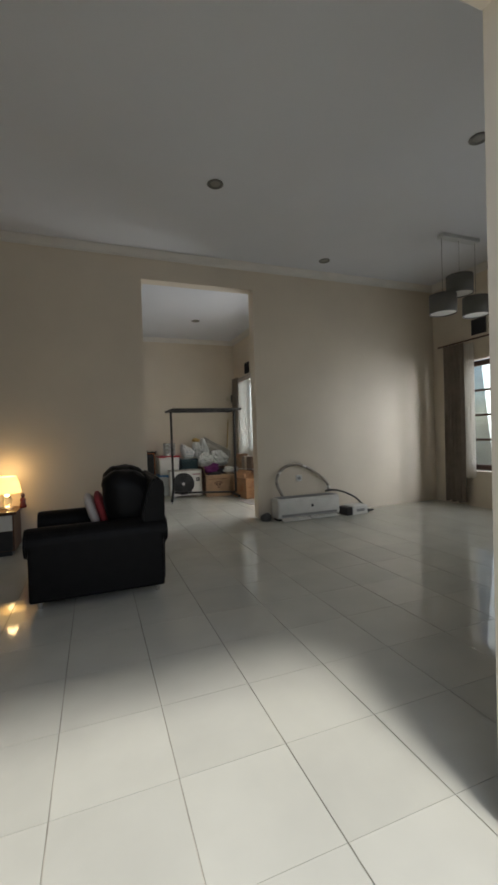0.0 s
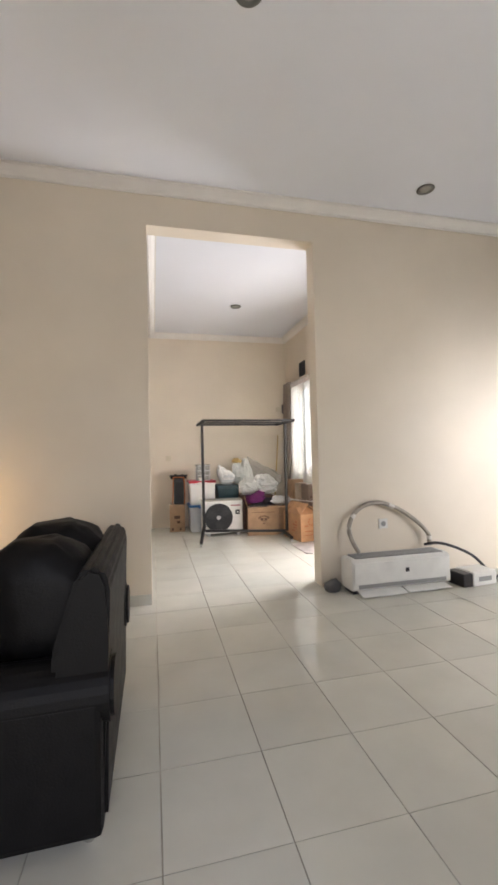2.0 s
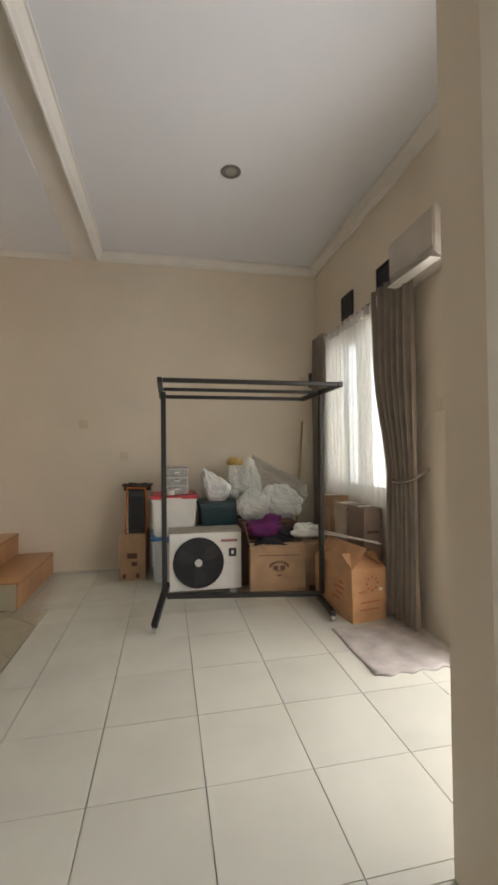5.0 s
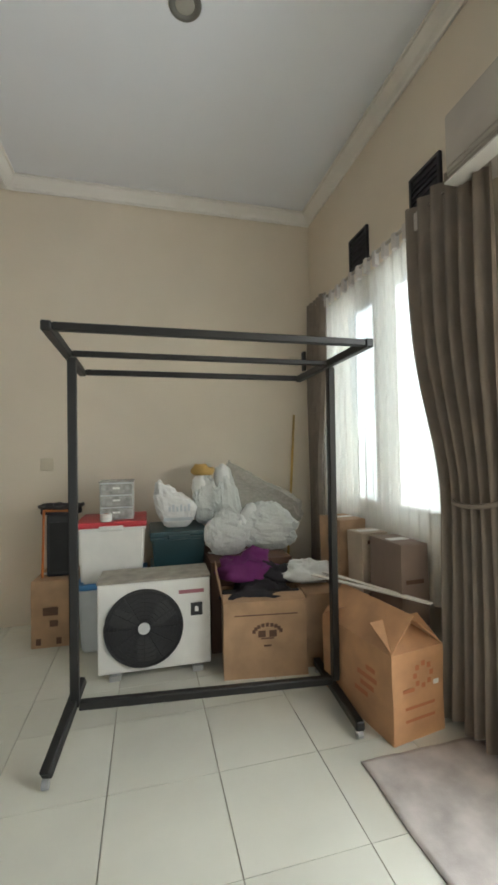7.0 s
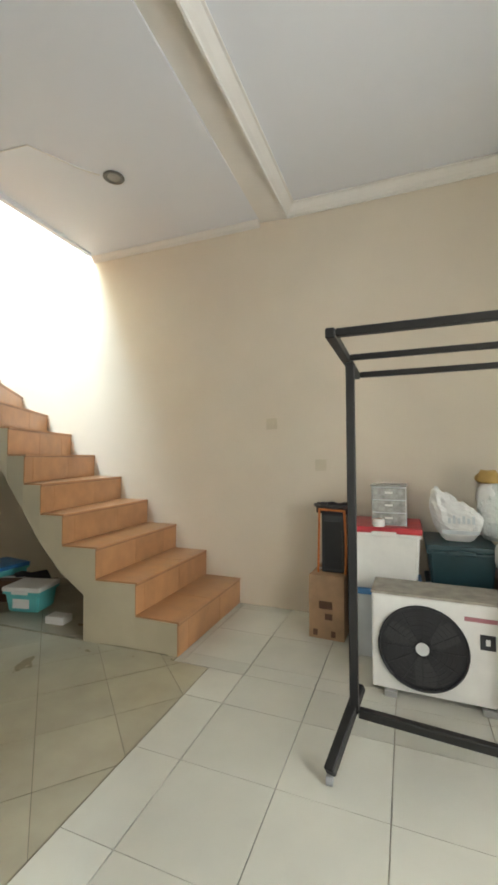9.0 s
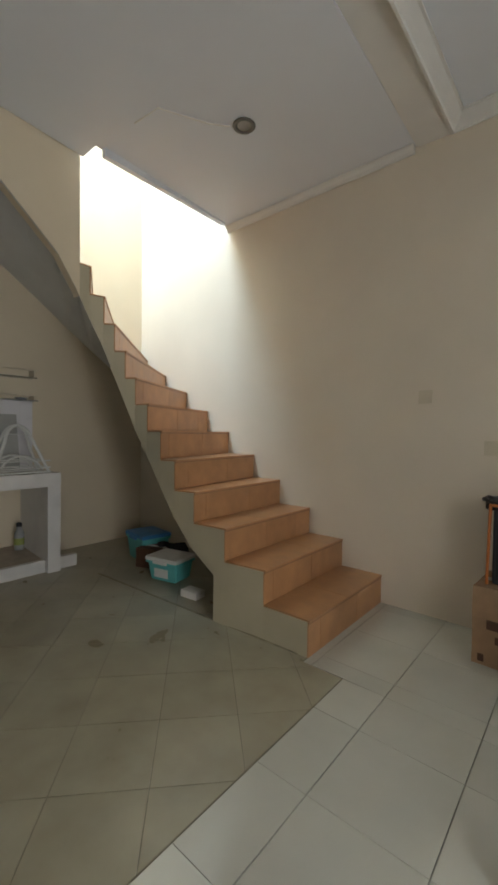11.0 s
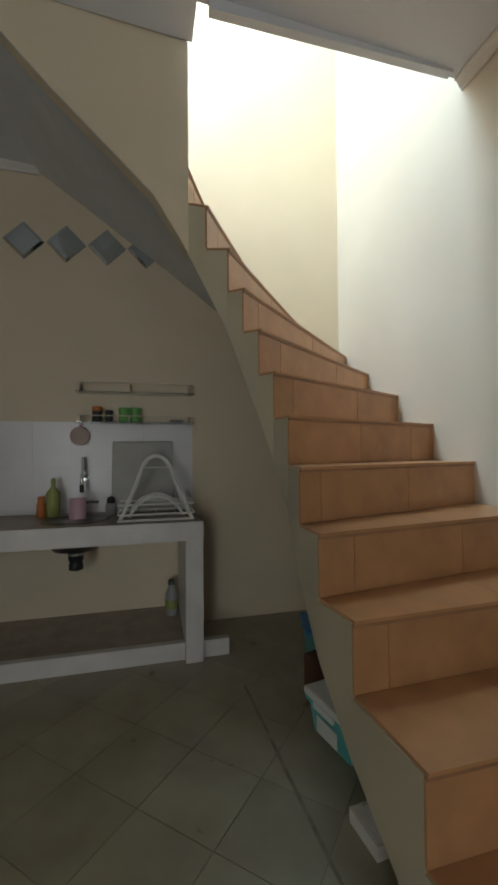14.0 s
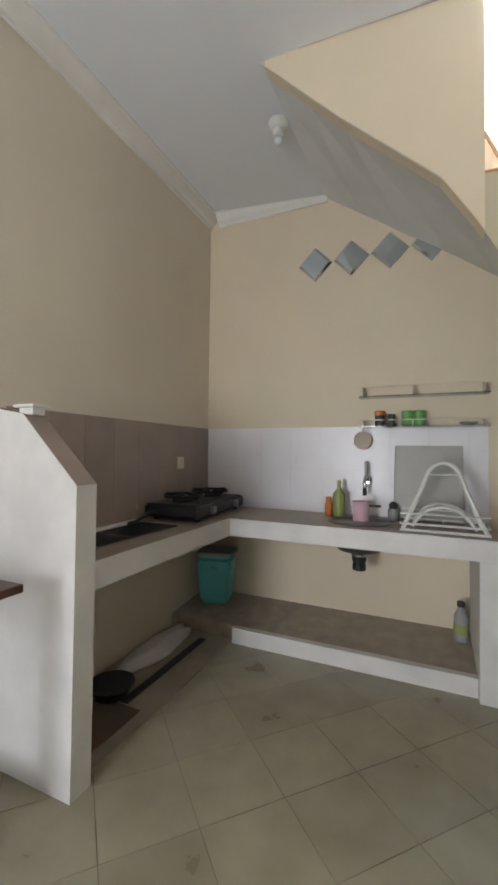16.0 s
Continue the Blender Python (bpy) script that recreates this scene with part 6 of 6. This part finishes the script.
# kitchen floor: smaller worn tiles laid on the diagonal
kitchen_floor = structure("floor_kitchen", boxed(XK, 0.594, YP1, YB, -0.006, -0.0035), OLD_GROUT, "worn beige kitchen tiles laid on the diagonal", "floor")
ANG, P = radians(-43), 0.335
ca, sa = math.cos(ANG), math.sin(ANG)


def clipped(poly, axis, limit, keep_less):
    out = []
    for k in range(len(poly)):
        p, q = poly[k], poly[(k + 1) % len(poly)]
        ip, iq = (p[axis] <= limit) == keep_less, (q[axis] <= limit) == keep_less
        if ip:
            out.append(p)
        if ip != iq:
            f = (limit - p[axis]) / (q[axis] - p[axis])
            out.append((p[0] + f * (q[0] - p[0]), p[1] + f * (q[1] - p[1])))
    return out


def kitchen_tile(poly):
    if len(poly) > 2 and max(p[1] for p in poly) > 7.688 and max(p[0] for p in poly) > 0.358:
        upper = clipped(clipped(poly, 1, 7.688, False), 0, 0.355, True)
        poly = clipped(poly, 1, 7.687, True)
        if len(upper) > 2:
            kitchen_tile(upper)
    if len(poly) < 3:
        return
    for axis, limit, less in ((0, 0.592, True), (0, XK + 0.002, False), (1, YP1 + 0.002, False), (1, YB - 0.002, True)):
        if len(poly) > 2:
            poly = clipped(poly, axis, limit, less)
    if len(poly) < 3:
        return
    area = abs(sum(poly[k][0] * poly[(k + 1) % len(poly)][1] - poly[k][1] * poly[(k + 1) % len(poly)][0] for k in range(len(poly)))) / 2
    if area < 0.002:
        return
    ob = new("tile", mesh_of("tile", prism(bmesh.new(), poly, -0.0034, random.uniform(-0.0006, 0.0004)), OLD_TILE))
    ob.parent = kitchen_floor


g = 0.0016
for i in range(-12, 13):
    for j in range(-12, 13):
        u0, v0 = i * P, j * P
        corners = [(u0 + g, v0 + g), (u0 + P - g, v0 + g), (u0 + P - g, v0 + P - g), (u0 + g, v0 + P - g)]
        poly = [(0.147 + u * ca - v * sa, 6.905 + u * sa + v * ca) for u, v in corners]
        if all(XK - 0.5 < x < 1.1 and 4.9 < y < 9.2 for x, y in poly):
            kitchen_tile(poly)
